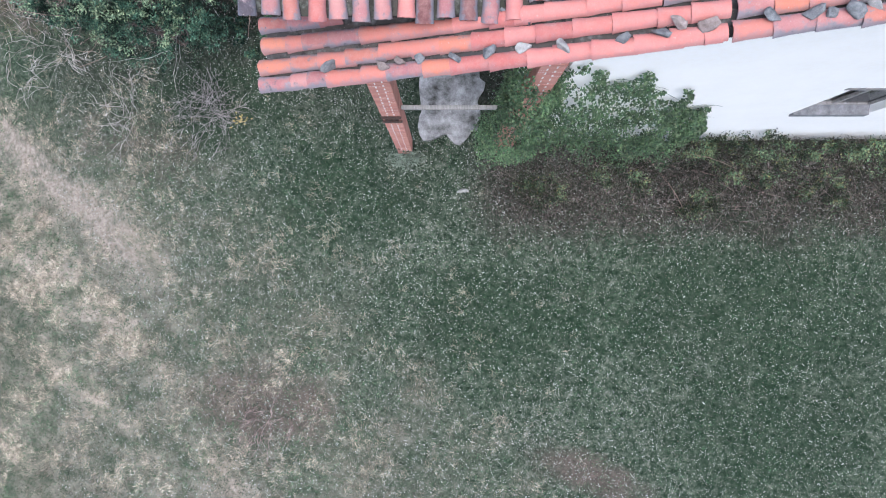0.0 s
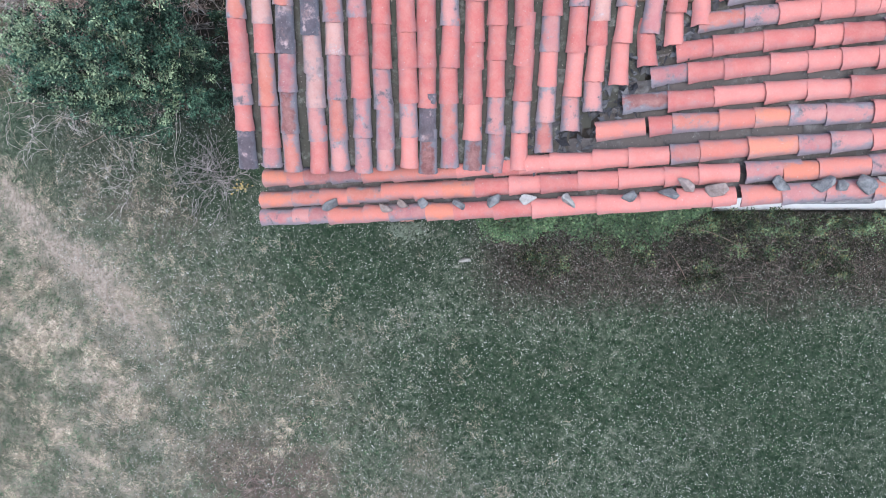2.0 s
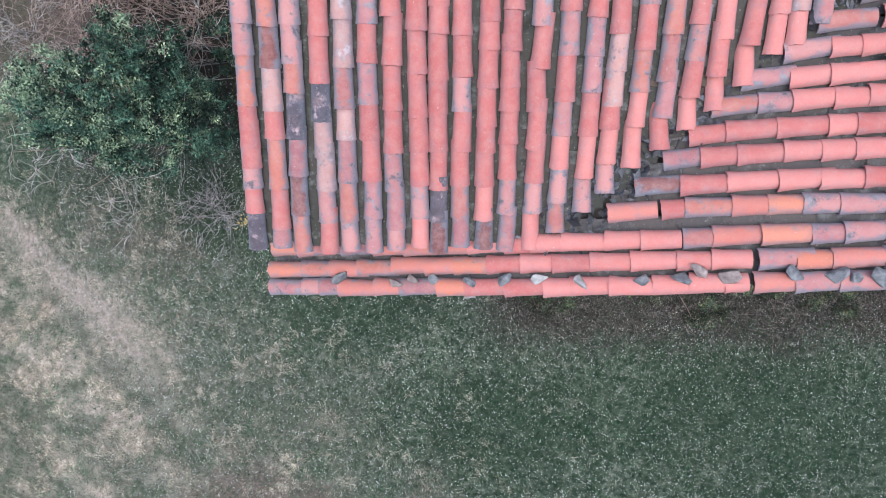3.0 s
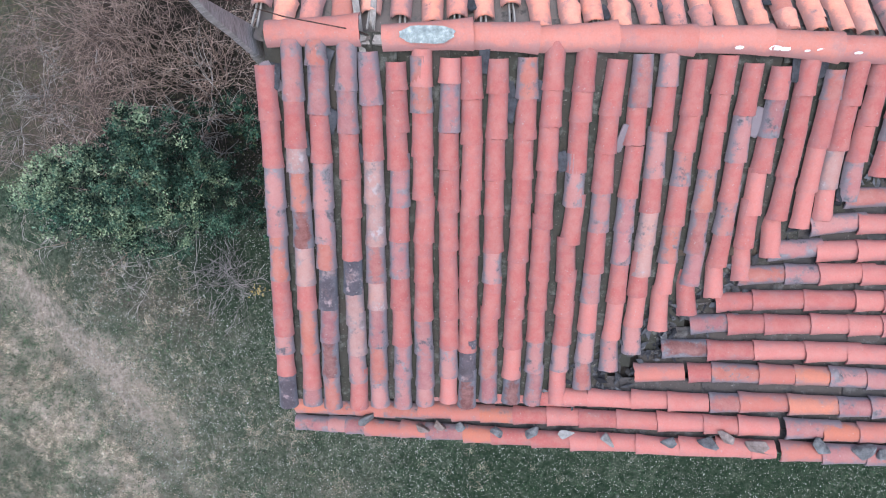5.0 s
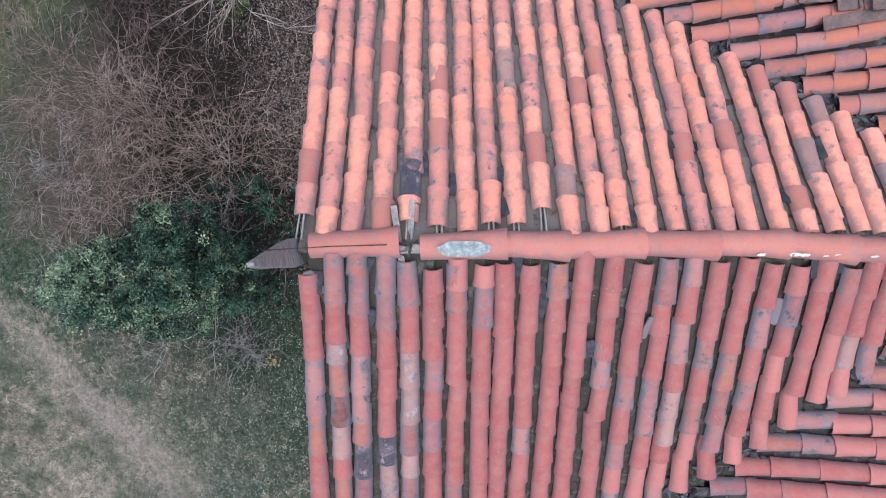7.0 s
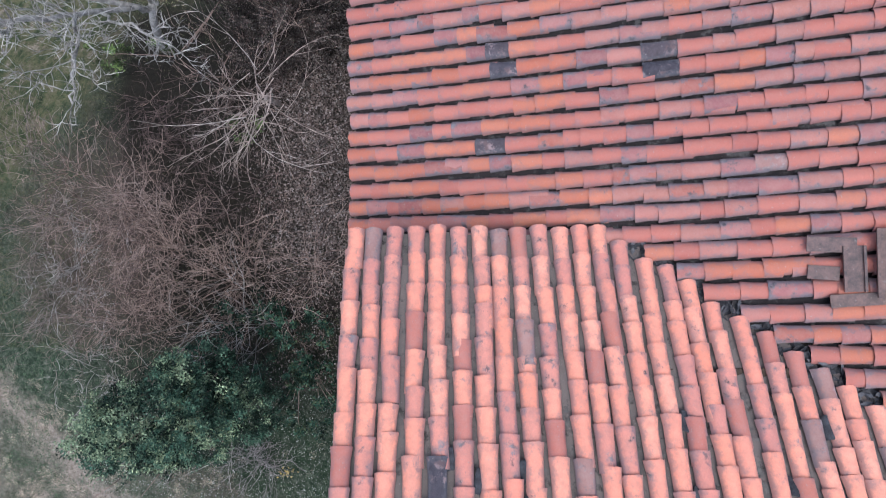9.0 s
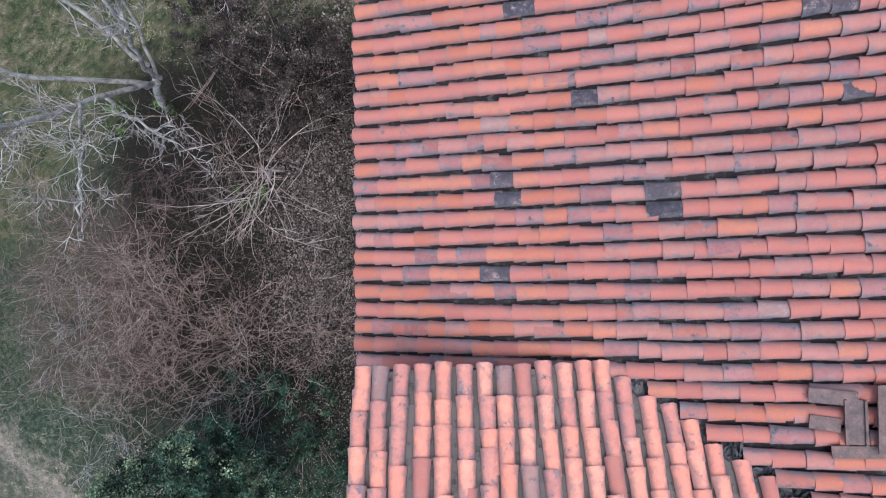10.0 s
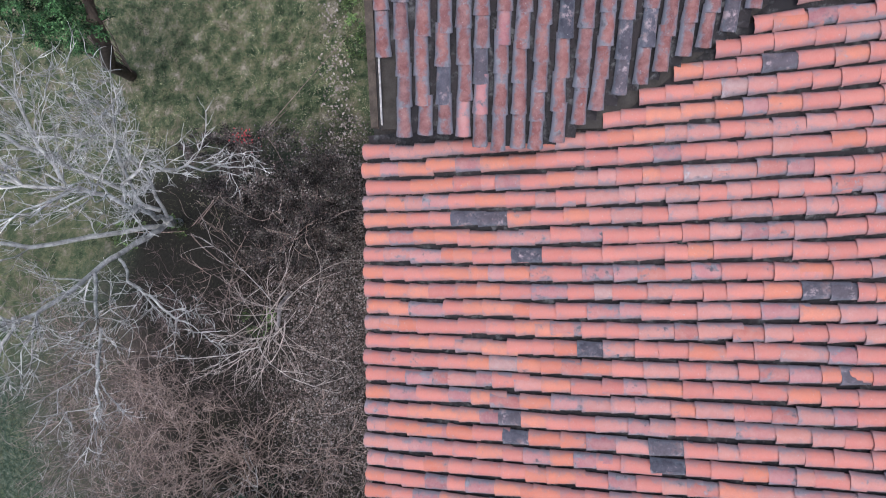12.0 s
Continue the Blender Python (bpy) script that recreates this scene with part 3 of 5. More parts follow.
MAIN_MARKS = (("dark", ((-0.58, 12.00), (-0.10, 11.60), (0.50, 10.63), (1.37, 10.48), (-0.12, 9.80), (-0.24, 9.61), (1.30, 9.66), (1.28, 9.43), (1.90, 9.25), (-0.39, 8.76), (2.85, 10.46), (2.71, 11.27),
                       (1.81, 12.99), (2.39, 13.00), (2.27, 13.57))),
              ("pale", ((2.33, 8.40), (1.50, 12.38), (2.00, 13.37), (-0.31, 10.41), (0.72, 11.24))),
              ("orange", ((2.47, 11.29), (-0.61, 11.15), (1.85, 9.22), (-1.62, 12.17), (-1.62, 11.97), (-1.15, 11.89), (2.81, 8.67), (-0.62, 10.86), (1.57, 13.00))))
south = Slope("slope of salmon barrel tiles, older ones along its west edge", h_south_lap, 21, "green", 8, SOUTH_MARKS)
S_FOOT = 2.17
cols = [-1.743, -1.54, -1.362, -1.139, -0.942, -0.748, -0.554, -0.345, -0.172, 0.025, 0.242, 0.44, 0.674, 0.898, 1.124, 1.314, 1.532, 1.761, 1.968, 2.185, 2.408, 2.617, 2.781, 2.969]
cols += [3.18 + 0.21 * i for i in range(6)]
for i, x in enumerate(cols):
    foot = S_FOOT + pick.uniform(-0.03, 0.03)
    if x > 0.55:
        foot = max(foot, RIDGE_Y - (RIDGE_Z - 5.92 - 0.33 * x) / S_FALL - 0.09 + 0.06 * max(0.0, x - 2.0) + pick.uniform(-0.05, 0.05))
    run = RIDGE_Y - 0.06 - foot - pick.uniform(0.0, 0.16)
    if run < 0.2:
        continue

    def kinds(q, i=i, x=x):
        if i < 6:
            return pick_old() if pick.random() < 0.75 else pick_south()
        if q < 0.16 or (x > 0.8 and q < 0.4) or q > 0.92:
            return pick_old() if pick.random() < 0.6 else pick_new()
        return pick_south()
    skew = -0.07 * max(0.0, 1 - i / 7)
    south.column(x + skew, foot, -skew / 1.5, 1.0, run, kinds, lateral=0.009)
    gap = (cols[i + 1] - x) if i + 1 < len(cols) else 0.21
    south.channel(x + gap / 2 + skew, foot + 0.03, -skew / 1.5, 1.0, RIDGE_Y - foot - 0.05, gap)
south.finish([(W_EDGE + 0.12, S_FOOT + 0.06), (0.62, S_FOOT + 0.06), (4.2, RIDGE_Y), (W_EDGE + 0.24, RIDGE_Y)])

# north slope of the cross gable
northern = Slope("slope of orange and mossy barrel tiles, several slipped", h_north, 22, "dusty", 16, NORTH_MARKS)
N_FOOT = 7.78
n_cols = [-1.742, -1.553, -1.349, -1.128, -0.917, -0.685, -0.477, -0.284, -0.089, 0.126, 0.347, 0.555, 0.753, 0.95, 1.172, 1.385, 1.584, 1.768, 2.009, 2.25, 2.462, 2.665, 2.868]
n_cols += [3.08 + 0.21 * i for i in range(6)]
for i, x in enumerate(n_cols):
    foot = N_FOOT + pick.uniform(-0.04, 0.05)
    if x > 0.4:
        foot = min(foot, RIDGE_Y + (RIDGE_Z - 5.62 - 0.38 * x) / N_FALL - 0.02 + pick.uniform(-0.05, 0.05))
    run = foot - RIDGE_Y - 0.10 - (pick.uniform(0.08, 0.2) if i in (0, 4, 5, 7, 8, 9, 12) else pick.uniform(0, 0.06))
    if run < 0.2:
        continue
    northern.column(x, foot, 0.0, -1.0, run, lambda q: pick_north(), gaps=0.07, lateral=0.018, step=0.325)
    gap = (n_cols[i + 1] - x) if i + 1 < len(n_cols) else 0.21
    northern.channel(x + gap / 2, foot - 0.03, 0.0, -1.0, foot - RIDGE_Y - 0.05, gap)
northern.finish([(0.45, N_FOOT - 0.06), (W_EDGE + 0.18, N_FOOT - 0.06), (W_EDGE + 0.22, RIDGE_Y + 0.01), (4.2, RIDGE_Y + 0.01)])

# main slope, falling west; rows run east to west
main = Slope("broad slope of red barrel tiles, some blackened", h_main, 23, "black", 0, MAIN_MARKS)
main_rows = [(1.75 + 0.205 * i, 0.012) for i in range(17)] + [(7.632 - 0.2077 * (11 - i), 0.021) for i in range(11)] + [(7.632 + 0.2077 * i, 0.021 - 0.00095 * min(i, 30)) for i in range(62)]
for i, (y, drift) in enumerate(main_rows):
    southern = y < RIDGE_Y
    bow = 0.003 if southern else 0.0045
    start, turned = W_EDGE, 2.3 < y < RIDGE_Y
    if turned:  # rows that start at the valley bend down towards it
        bow, drift, y = -0.013, 0.13 + 0.002 * i, y - 0.19
    for _ in range(6):
        ya = y + drift * (start + 1.8) + bow * (start + 1.8) ** 2
        if turned:
            start = x_valley_s(ya) + max(0.06, 0.38 - 0.30 * max(0.0, ya - 2.46))
        elif RIDGE_Y <= y < 7.60:
            start = x_valley_n(ya) + 0.06
        elif y > 12.95 and y < 15.6:
            start = (ya - 12.76) / 0.62 + 0.22
        elif y >= 15.6:
            start = x_valley_2(15.6 - (y - 15.6) * 1.1) + 0.14 if y < 18.3 else W_EDGE

    def kinds(q, y=y, southern=southern):
        if southern:
            if y < 2.3:
                return pick_verge() if q < 0.45 else pick_new()
            return pick_old() if q < 0.14 else pick_new()
        return pick_west() if q < 0.3 + 0.12 * pick.random() else pick_east()
    near = 7.5 < y < 11.3
    # some rows by the verge are parted where tiles have slid
    cut = {0: 2.43, 1: 2.45, 2: 1.88, 3: 1.93}.get(i)
    for a, c in ((start, cut), (cut + 0.05, MAIN_RIDGE_X - 0.08)) if cut else ((start, MAIN_RIDGE_X - 0.08),):
        if c - a > 0.15:
            lift, tilt = drift * (a + 1.8) + bow * (a + 1.8) ** 2, drift + 2 * bow * (a + 1.8)
            main.column(a + pick.uniform(-0.03, 0.03), y + lift, 1.0, tilt, c - a, kinds, single=lambda s, near=near: near, gaps=0.03, lateral=0.02, step=0.315 if southern else 0.285, bow=bow, uneven=0.25, slim=1.02)
    if start < MAIN_RIDGE_X - 0.3:
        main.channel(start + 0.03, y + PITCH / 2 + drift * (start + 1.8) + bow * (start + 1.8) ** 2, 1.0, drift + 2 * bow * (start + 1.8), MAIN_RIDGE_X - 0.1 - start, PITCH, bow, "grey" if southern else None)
n_rows = 91
main.column(W_EDGE, 2.385, 1.0, 0.0, 0.85, lambda q: pick_old(), single=lambda s: False)
main.finish([(W_EDGE + 0.09, 1.82), (MAIN_RIDGE_X, 1.90), (MAIN_RIDGE_X, 20.6), (W_EDGE + 0.09, 20.6)])

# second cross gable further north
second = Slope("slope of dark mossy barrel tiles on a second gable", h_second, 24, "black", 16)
for i in range(30):
    x = -1.595 + 0.2 * i
    foot = (12.90 if i < 5 else 12.76) + pick.uniform(-0.03, 0.03)
    if i == 0:
        foot = 13.62
    if x > 0.1:
        foot = max(foot, 12.80 + 0.62 * (x - 0.1) + pick.uniform(-0.05, 0.05))
    run = 15.5 - foot
    if run > 0.2:
        second.column(x, foot, 0.0, 1.0, run, lambda q: pick_worn(), gaps=0.05, lateral=0.03, step=0.33, slim=0.9)
        second.channel(x + 0.1, foot + 0.03, 0.0, 1.0, run, 0.2)
second.finish([(-1.66, 12.95), (0.7, 12.95), (4.2, 15.6), (-1.66, 15.6)])
back = Slope("far slope of the second gable", h_second_back, 25)
for i in range(28):
    x = -1.7 + 0.22 * i
    foot = min(18.2, 15.6 + (4.4 - x) * 0.62)
    if foot > 15.9:
        back.column(x, foot, 0.0, -1.0, foot - 15.65, lambda q: pick_old(), single=lambda s: False)
back.finish([(1.0, 17.8), (W_EDGE + 0.12, 17.8), (W_EDGE + 0.12, 15.61), (4.2, 15.61)])
eastern = Slope("slope of red barrel tiles on the far side of the ridge", h_east, 26)
for i in range(n_rows):
    y = 1.77 + PITCH * i
    eastern.column(11.6, y, -1.0, 0.0, 6.55, lambda q: pick_mid(), single=lambda s: False, gaps=0.0)
eastern.finish([(11.5, 20.6), (MAIN_RIDGE_X + 0.02, 20.6), (MAIN_RIDGE_X + 0.02, 1.72), (11.5, 1.72)])

# ridges
def ridge_tile(x, y, z, length, yaw, tilt, kind, parent):
    v, f, uv = barrel(length, 0.124, 0.099, 0.018, int(x * 100) + 7)
    ob = solid("ridge_tile", mesh_of("ridge_tile", v, f, clay[kind, False], True, uv), parent)
    ob.matrix_basis = pose(x, y, z, tilt, 0, yaw)
    return ob


ridge = tagged(new("roof_ridge"), "row of large red ridge tiles, one missing near the west end")
ridge.parent = farmhouse
for x0, x1, dy0, dy1 in ((-1.66, -0.98, 0.02, 0.04), (-0.83, -0.20, 0.0, 0.02), (-0.20, 0.28, 0.02, 0.0), (0.28, 0.86, 0.0, 0.02), (0.86, 1.44, 0.02, 0.0), (1.44, 2.01, 0.02, 0.01),
                         (2.01, 2.55, 0.01, -0.04), (2.55, 3.1, -0.03, -0.06), (3.1, 3.66, -0.05, -0.06), (3.66, 4.25, -0.06, -0.06)):
    yaw = -90 + math.degrees(math.atan2(dy1 - dy0, x1 - x0))
    lap = 0.0 if x0 < -0.9 else 0.03
    ridge_tile(x1 + lap, RIDGE_Y + dy1, RIDGE_Z - 0.05 * x1 + 0.022, x1 - x0 + lap + (0.0 if x0 < -0.8 else 0.04), yaw + 180, -1.2, "ridge", ridge)
main_ridge = tagged(new("roof_ridge"), "row of ridge tiles along the main roof")
main_ridge.parent = farmhouse
for i in range(38):
    y = 1.7 + 0.5 * i
    ridge_tile(MAIN_RIDGE_X, y, h_main(MAIN_RIDGE_X, max(y, 7.0)) + 0.04, 0.55, 0, -1.5, "ridge", main_ridge)
second_ridge = tagged(new("roof_ridge"), "row of ridge tiles along the second gable")
second_ridge.parent = farmhouse
for i in range(12):
    ridge_tile(-1.8 + 0.5 * i, 15.6, h_second(0, 15.6) + 0.03, 0.55, -90, -1.5, "old", second_ridge)


# ---- walls, porch and window ----
def extrude_polygon(name, corners, axis, lo, hi, material, parent, label=""):
    """A slab from corners in a vertical plane: axis 'x' takes (y, z) corners, axis 'y' takes (x, z)."""
    def at(c, v):
        return (v, c[0], c[1]) if axis == 'x' else (c[0], v, c[1])
    n = len(corners)
    v = [at(c, lo) for c in corners] + [at(c, hi) for c in corners]
    f = [tuple(range(n)), tuple(reversed(range(n, 2 * n)))] + [((i + 1) % n, i, n + i, n + (i + 1) % n) for i in range(n)]
    me = mesh_of(name, v, f, material)
    bm = bmesh.new()
    bm.from_mesh(me)
    bmesh.ops.recalc_face_normals(bm, faces=bm.faces)
    bm.to_mesh(me)
    bm.free()
    return solid(name, me, parent, label)


def roof_under(x):
    return (h_main(x, 2.0) if x <= MAIN_RIDGE_X else h_east(x, 2.0)) - 0.15


WIN_L, WIN_R, WIN_B, WIN_T = 5.52, 6.72, 2.42, 3.75
south_wall = tagged(new("wall"), "sunlit white limewashed stone wall with bare patches at its foot")
south_wall.parent = farmhouse
tops = [(x, roof_under(x)) for x in (11.2, 8.0, MAIN_RIDGE_X + 0.1, 3.2, 1.5)]
extrude_polygon("masonry", [(1.5, -0.6), (WIN_L, -0.6), (WIN_L, roof_under(WIN_L)), (3.2, roof_under(3.2)), (1.5, roof_under(1.5))], 'y', 2.15, 2.5, white_wash, south_wall)
extrude_polygon("masonry", [(WIN_R, -0.6), (11.2, -0.6), (11.2, roof_under(11.2)), (WIN_R, roof_under(WIN_R))], 'y', 2.15, 2.5, white_wash, south_wall)
extrude_polygon("masonry", [(WIN_L, -0.6), (WIN_R, -0.6), (WIN_R, WIN_B), (WIN_L, WIN_B)], 'y', 2.15, 2.5, white_wash, south_wall)
extrude_polygon("masonry", [(WIN_L, WIN_T), (WIN_R, WIN_T), (WIN_R, roof_under(WIN_R)), (WIN_L, roof_under(WIN_L))], 'y', 2.15, 2.5, white_wash, south_wall)
extrude_polygon("wall", [(4.6, -1.2), (20.2, -1.8), (20.2, 4.9), (18.4, 4.9), (15.6, 6.8), (13.3, 5.8), (13.2, 4.9), (7.3, 4.9), (7.2, 5.95), (RIDGE_Y, 7.10), (4.6, 6.85)], 'x', -1.2, -0.85, white_wash, farmhouse, "white limewashed side wall under the eaves")
extrude_polygon("wall", [(-0.85, -1.0), (1.5, -1.0), (1.5, 6.0), (-0.85, 5.1)], 'y', 4.6, 4.9, white_wash, farmhouse, "white back wall of the open porch")
extrude_polygon("wall", [(2.5, -0.6), (4.6, -0.6), (4.6, 5.85), (2.5, 5.85)], 'x', 1.5, 1.8, white_wash, farmhouse, "white side wall of the open porch")
extrude_polygon("wall", [(2.5, -0.6), (20.2, -1.8), (20.2, 4.9), (2.5, 4.9)], 'x', 10.85, 11.2, white_wash, farmhouse, "white side wall")
extrude_polygon("wall", [(-0.85, -1.8), (10.85, -0.8), (10.85, 5.0), (MAIN_RIDGE_X, 6.95), (-0.85, 5.1)], 'y', 19.85, 20.2, white_wash, farmhouse, "white end wall")

sill_stone = plain("grey sill stone", (0.12, 0.12, 0.125), (0.27, 0.27, 0.28), 9, 0.9, 0.5)
window = tagged(new("window"), "small weathered wooden window with a stone sill")
window.parent = farmhouse
MID = (WIN_L + WIN_R) / 2
bm = bmesh.new()
for lo, hi in (((WIN_L, 2.27, WIN_B), (WIN_L + 0.06, 2.33, WIN_T)), ((WIN_R - 0.06, 2.27, WIN_B), (WIN_R, 2.33, WIN_T)),
               ((WIN_L + 0.06, 2.27, WIN_T - 0.06), (WIN_R - 0.06, 2.33, WIN_T)), ((WIN_L + 0.06, 2.27, WIN_B), (WIN_R - 0.06, 2.33, WIN_B + 0.07)),
               ((MID - 0.03, 2.275, WIN_B + 0.07), (MID + 0.03, 2.325, WIN_T - 0.06))):
    box(bm, lo, hi, 0.006)
part("frame", bm, grey_wood, window, "grey weathered timber frame")
part("pane", box(bmesh.new(), (MID + 0.03, 2.295, WIN_B + 0.07), (WIN_R - 0.06, 2.301, WIN_T - 0.06)), glass_dark, window, "dark old pane")
sill = box(bmesh.new(), (WIN_L + 0.002, 2.115, WIN_B - 0.12), (WIN_R - 0.002, 2.272, WIN_B + 0.03), 0.012)
for vtx in sill.verts:
    if vtx.co.y < 2.2 and vtx.co.z > WIN_B - 0.06:
        vtx.co.z -= 0.018
    if vtx.co.y > 2.2 and vtx.co.z < WIN_B:
        vtx.co.z = WIN_B + 0.002
        vtx.co.y = min(vtx.co.y, 2.262)
part("sill", sill, sill_stone, window, "sloping grey stone sill")
sash = bmesh.new()
for lo, hi in (((0, 0, 0), (0.04, 0.03, 1.18)), ((0.46, 0, 0), (0.50, 0.03, 1.18)), ((0.04, 0, 0), (0.46, 0.03, 0.04)), ((0.04, 0, 1.14), (0.46, 0.03, 1.18)), ((0.04, 0.004, 0.57), (0.46, 0.026, 0.60))):
    box(sash, lo, hi, 0.004)
sash = part("sash", sash, grey_wood, window, "grey timber sash standing ajar")
sash.matrix_basis = pose(WIN_L + 0.07, 2.34, WIN_B + 0.08, 0, 0, 38)
part("lintel", box(bmesh.new(), (WIN_L - 0.1, 2.143, WIN_T), (WIN_R + 0.1, 2.2, WIN_T + 0.10), 0.006), grey_wood, window, "dark weathered lintel")

brick_meshes = {}
for name, wide in (("short", 0.082), ("long", 0.178)):
    bm = box(bmesh.new(), (-wide / 2, -0.14, 0), (wide / 2, 0.14, 0.069), 0.005)
    me = bpy.data.meshes.new("brick")
    bm.to_mesh(me)
    bm.free()
    me.materials.append(brick_clay)
    brick_meshes[name] = me


def brick_pillar(x, y, z0, z1, label):
    """A square pillar: a long and a short brick to each course, changing sides, with white upright joints."""
    pillar = tagged(new("porch_pillar"), label)
    pillar.parent = farmhouse
    part("core", box(bmesh.new(), (x - 0.136, y - 0.136, z0), (x + 0.136, y + 0.136, z1)), mortar, pillar, "pale lime mortar core")
    rg = random.Random(3)
    k, z = 0, z0
    while z < z1 - 0.06:
        side = 1 if k % 2 else -1
        for name, off in (("long", 0.051 * side), ("short", -0.099 * side)):
            ob = new("brick", brick_meshes[name])
            ob.parent = pillar
            ob.matrix_basis = pose(x + off + rg.uniform(-0.003, 0.003), y + rg.uniform(-0.003, 0.003), z, 0, 0, rg.uniform(-0.5, 0.5))
        z += 0.076
        k += 1
    return pillar


pillar = brick_pillar(-0.76, 2.08, -0.5, 5.42, "square red brick porch pillar with pale mortar")
brick_pillar(1.18, 2.08, -0.4, 5.95, "red brick pillar wrapped in ivy")
bm = bmesh.new()
for turn in (40, -40):
    box(bm, (-0.76 - 0.12, 1.905, 2.945), (-0.76 + 0.12, 1.93, 2.985), 0.005, pose(0, 0, 0, 0, turn, 0))
for dz in (-0.13, 0.13):
    box(bm, (-0.76 - 0.15, 1.90, 2.945 + dz), (-0.76 + 0.15, 1.935, 2.995 + dz), 0.006)
part("tie_anchor", bm, iron, pillar, "black iron cross anchor")
part("tie_beam", box(bmesh.new(), (-0.61, 2.04, 3.06), (1.03, 2.10, 3.13), 0.012), beam_wood, farmhouse, "pale weathered tie beam")
for y0 in (2.02, 4.2):
    v = []
    corners = [(-1.75, h_main(-1.75, y0) - 0.34), (1.5, h_main(1.5, y0) - 0.34), (1.5, h_main(1.5, y0) - 0.15), (-1.75, h_main(-1.75, y0) - 0.15)]
    extrude_polygon("rafter", corners, 'y', y0, y0 + 0.13, dark_wood, farmhouse, "old dark rafter")
for yy, dz in ((2.45, 0.0), (3.6, 0.0), (6.4, 0.0)):
    zz = (h_south if yy < RIDGE_Y else h_north)(-1.0, yy) - 0.16
    part("purlin", box(bmesh.new(), (-1.8, yy - 0.06, zz - 0.16), (1.2 if yy < 3 else 2.4, yy + 0.06, zz), 0.01), dark_wood, farmhouse, "old dark purlin")
part("ridge_beam", box(bmesh.new(), (-1.86, RIDGE_Y - 0.07, 6.98), (4.0, RIDGE_Y + 0.07, 7.16), 0.01), grey_wood, farmhouse, "grey ridge beam")

# porch floor
def broken_slab(cx, cy, rx, ry, seed, z):
    """A cracked piece of cement paving with a ragged edge."""
    n = 44
    ring = []
    for k in range(n):
        a = 2 * math.pi * k / n
        q = (abs(math.cos(a)) ** 3.5 + abs(math.sin(a)) ** 3.5) ** (-1 / 3.5)
        q *= 1 + 0.3 * noise.noise((math.cos(a) * 2.2, math.sin(a) * 2.2, seed)) + 0.12 * noise.noise((math.cos(a) * 7, math.sin(a) * 7, seed))
        ring.append((cx + rx * q * math.cos(a), cy + ry * q * math.sin(a)))
    v = [(x, y, z + 0.015 * noise.noise((x * 3, y * 3, 0))) for x, y in ring] + [(x, y, z - 0.35) for x, y in ring]
    f = [tuple(range(n))] + [((i + 1) % n, i, n + i, n + (i + 1) % n) for i in range(n)]
    return tagged(solid("porch_floor", mesh_of("porch_floor", v, f, cement)), "cracked grey cement paving under the porch", "floor", kind="structure")


broken_slab(0.14, 3.05, 0.62, 0.86, 2.0, -0.10)
broken_slab(0.1, 4.3, 0.7, 0.3, 12.0, -0.12)

# ---- loose pieces on the roof ----


def stone_mesh(rg, size, material):
    bm = bmesh.new()
    for _ in range(11):
        d = unit(rg)
        k = rg.uniform(0.85, 1.1)
        bm.verts.new((d.x * size * 0.62 * k, d.y * size * 0.42 * k, d.z * size * 0.36 * k))
    r = bmesh.ops.convex_hull(bm, input=bm.verts)
    loose = [v for v in bm.verts if not v.link_faces]
    bmesh.ops.delete(bm, geom=loose, context='VERTS')
    bmesh.ops.bevel(bm, geom=list(bm.edges), offset=size * 0.035, segments=1, affect='EDGES')
    me = bpy.data.meshes.new("stone")
    bm.to_mesh(me)
    bm.free()
    me.materials.append(material)
    return me


rg = random.Random(77)
STONES = ((-1.15, 1.87, 0.21, 'g'), (-0.60, 1.84, 0.18, 'b'), (-0.43, 1.85, 0.14, 'b'), (-0.24, 1.86, 0.15, 'g'), (0.13, 1.85, 0.16, 'g'), (0.43, 1.87, 0.16, 'g'), (0.75, 1.88, 0.17, 'p'),
          (1.10, 1.86, 0.20, 'p'), (1.62, 1.88, 0.16, 'g'), (1.92, 1.90, 0.19, 'g'), (2.05, 1.97, 0.17, 'b'), (2.28, 1.93, 0.21, 'b'), (2.75, 1.95, 0.18, 'g'), (3.04, 1.95, 0.20, 'g'),
          (3.17, 1.93, 0.14, 'g'), (3.33, 1.93, 0.20, 'g'), (3.47, 1.96, 0.13, 'p'))
WORDS = {'g': (stone_grey, "grey angular stone weighing down the verge tiles"), 'b': (stone_brown, "brownish angular stone weighing down the verge tiles"), 'p': (stone_pale, "pale quartz stone weighing down the verge tiles")}
for x, y, size, kind in STONES:
    ob = new("stone", stone_mesh(rg, size * 0.92, WORDS[kind][0]))
    ob.matrix_basis = pose(x, y, h_main(x, y) + 0.075 + size * 0.12, rg.uniform(-15, 15), rg.uniform(-25, 5), rg.uniform(-40, 40))
    tagged(ob, WORDS[kind][1], "stone", "stones along the verge")

# finial board at the west end of the ridge, with its wire
bm = bmesh.new()
profile = [(-0.10, 0.0), (0.10, 0.0), (0.11, 0.35), (0.085, 0.62), (0.05, 0.95), (0.012, 1.22), (-0.015, 1.20), (-0.05, 0.98), (-0.075, 0.7), (-0.11, 0.4)]
rg = random.Random(2)
front = [bm.verts.new((-0.02 + 0.015 * rg.uniform(-1, 1), y, z)) for y, z in profile]
rear = [bm.verts.new((0.022 + 0.01 * rg.uniform(-1, 1), y * 0.96, z)) for y, z in profile]
bm.faces.new(reversed(front))
bm.faces.new(rear)
for i in range(len(profile)):
    j = (i + 1) % len(profile)
    bm.faces.new((front[i], front[j], rear[j], rear[i]))
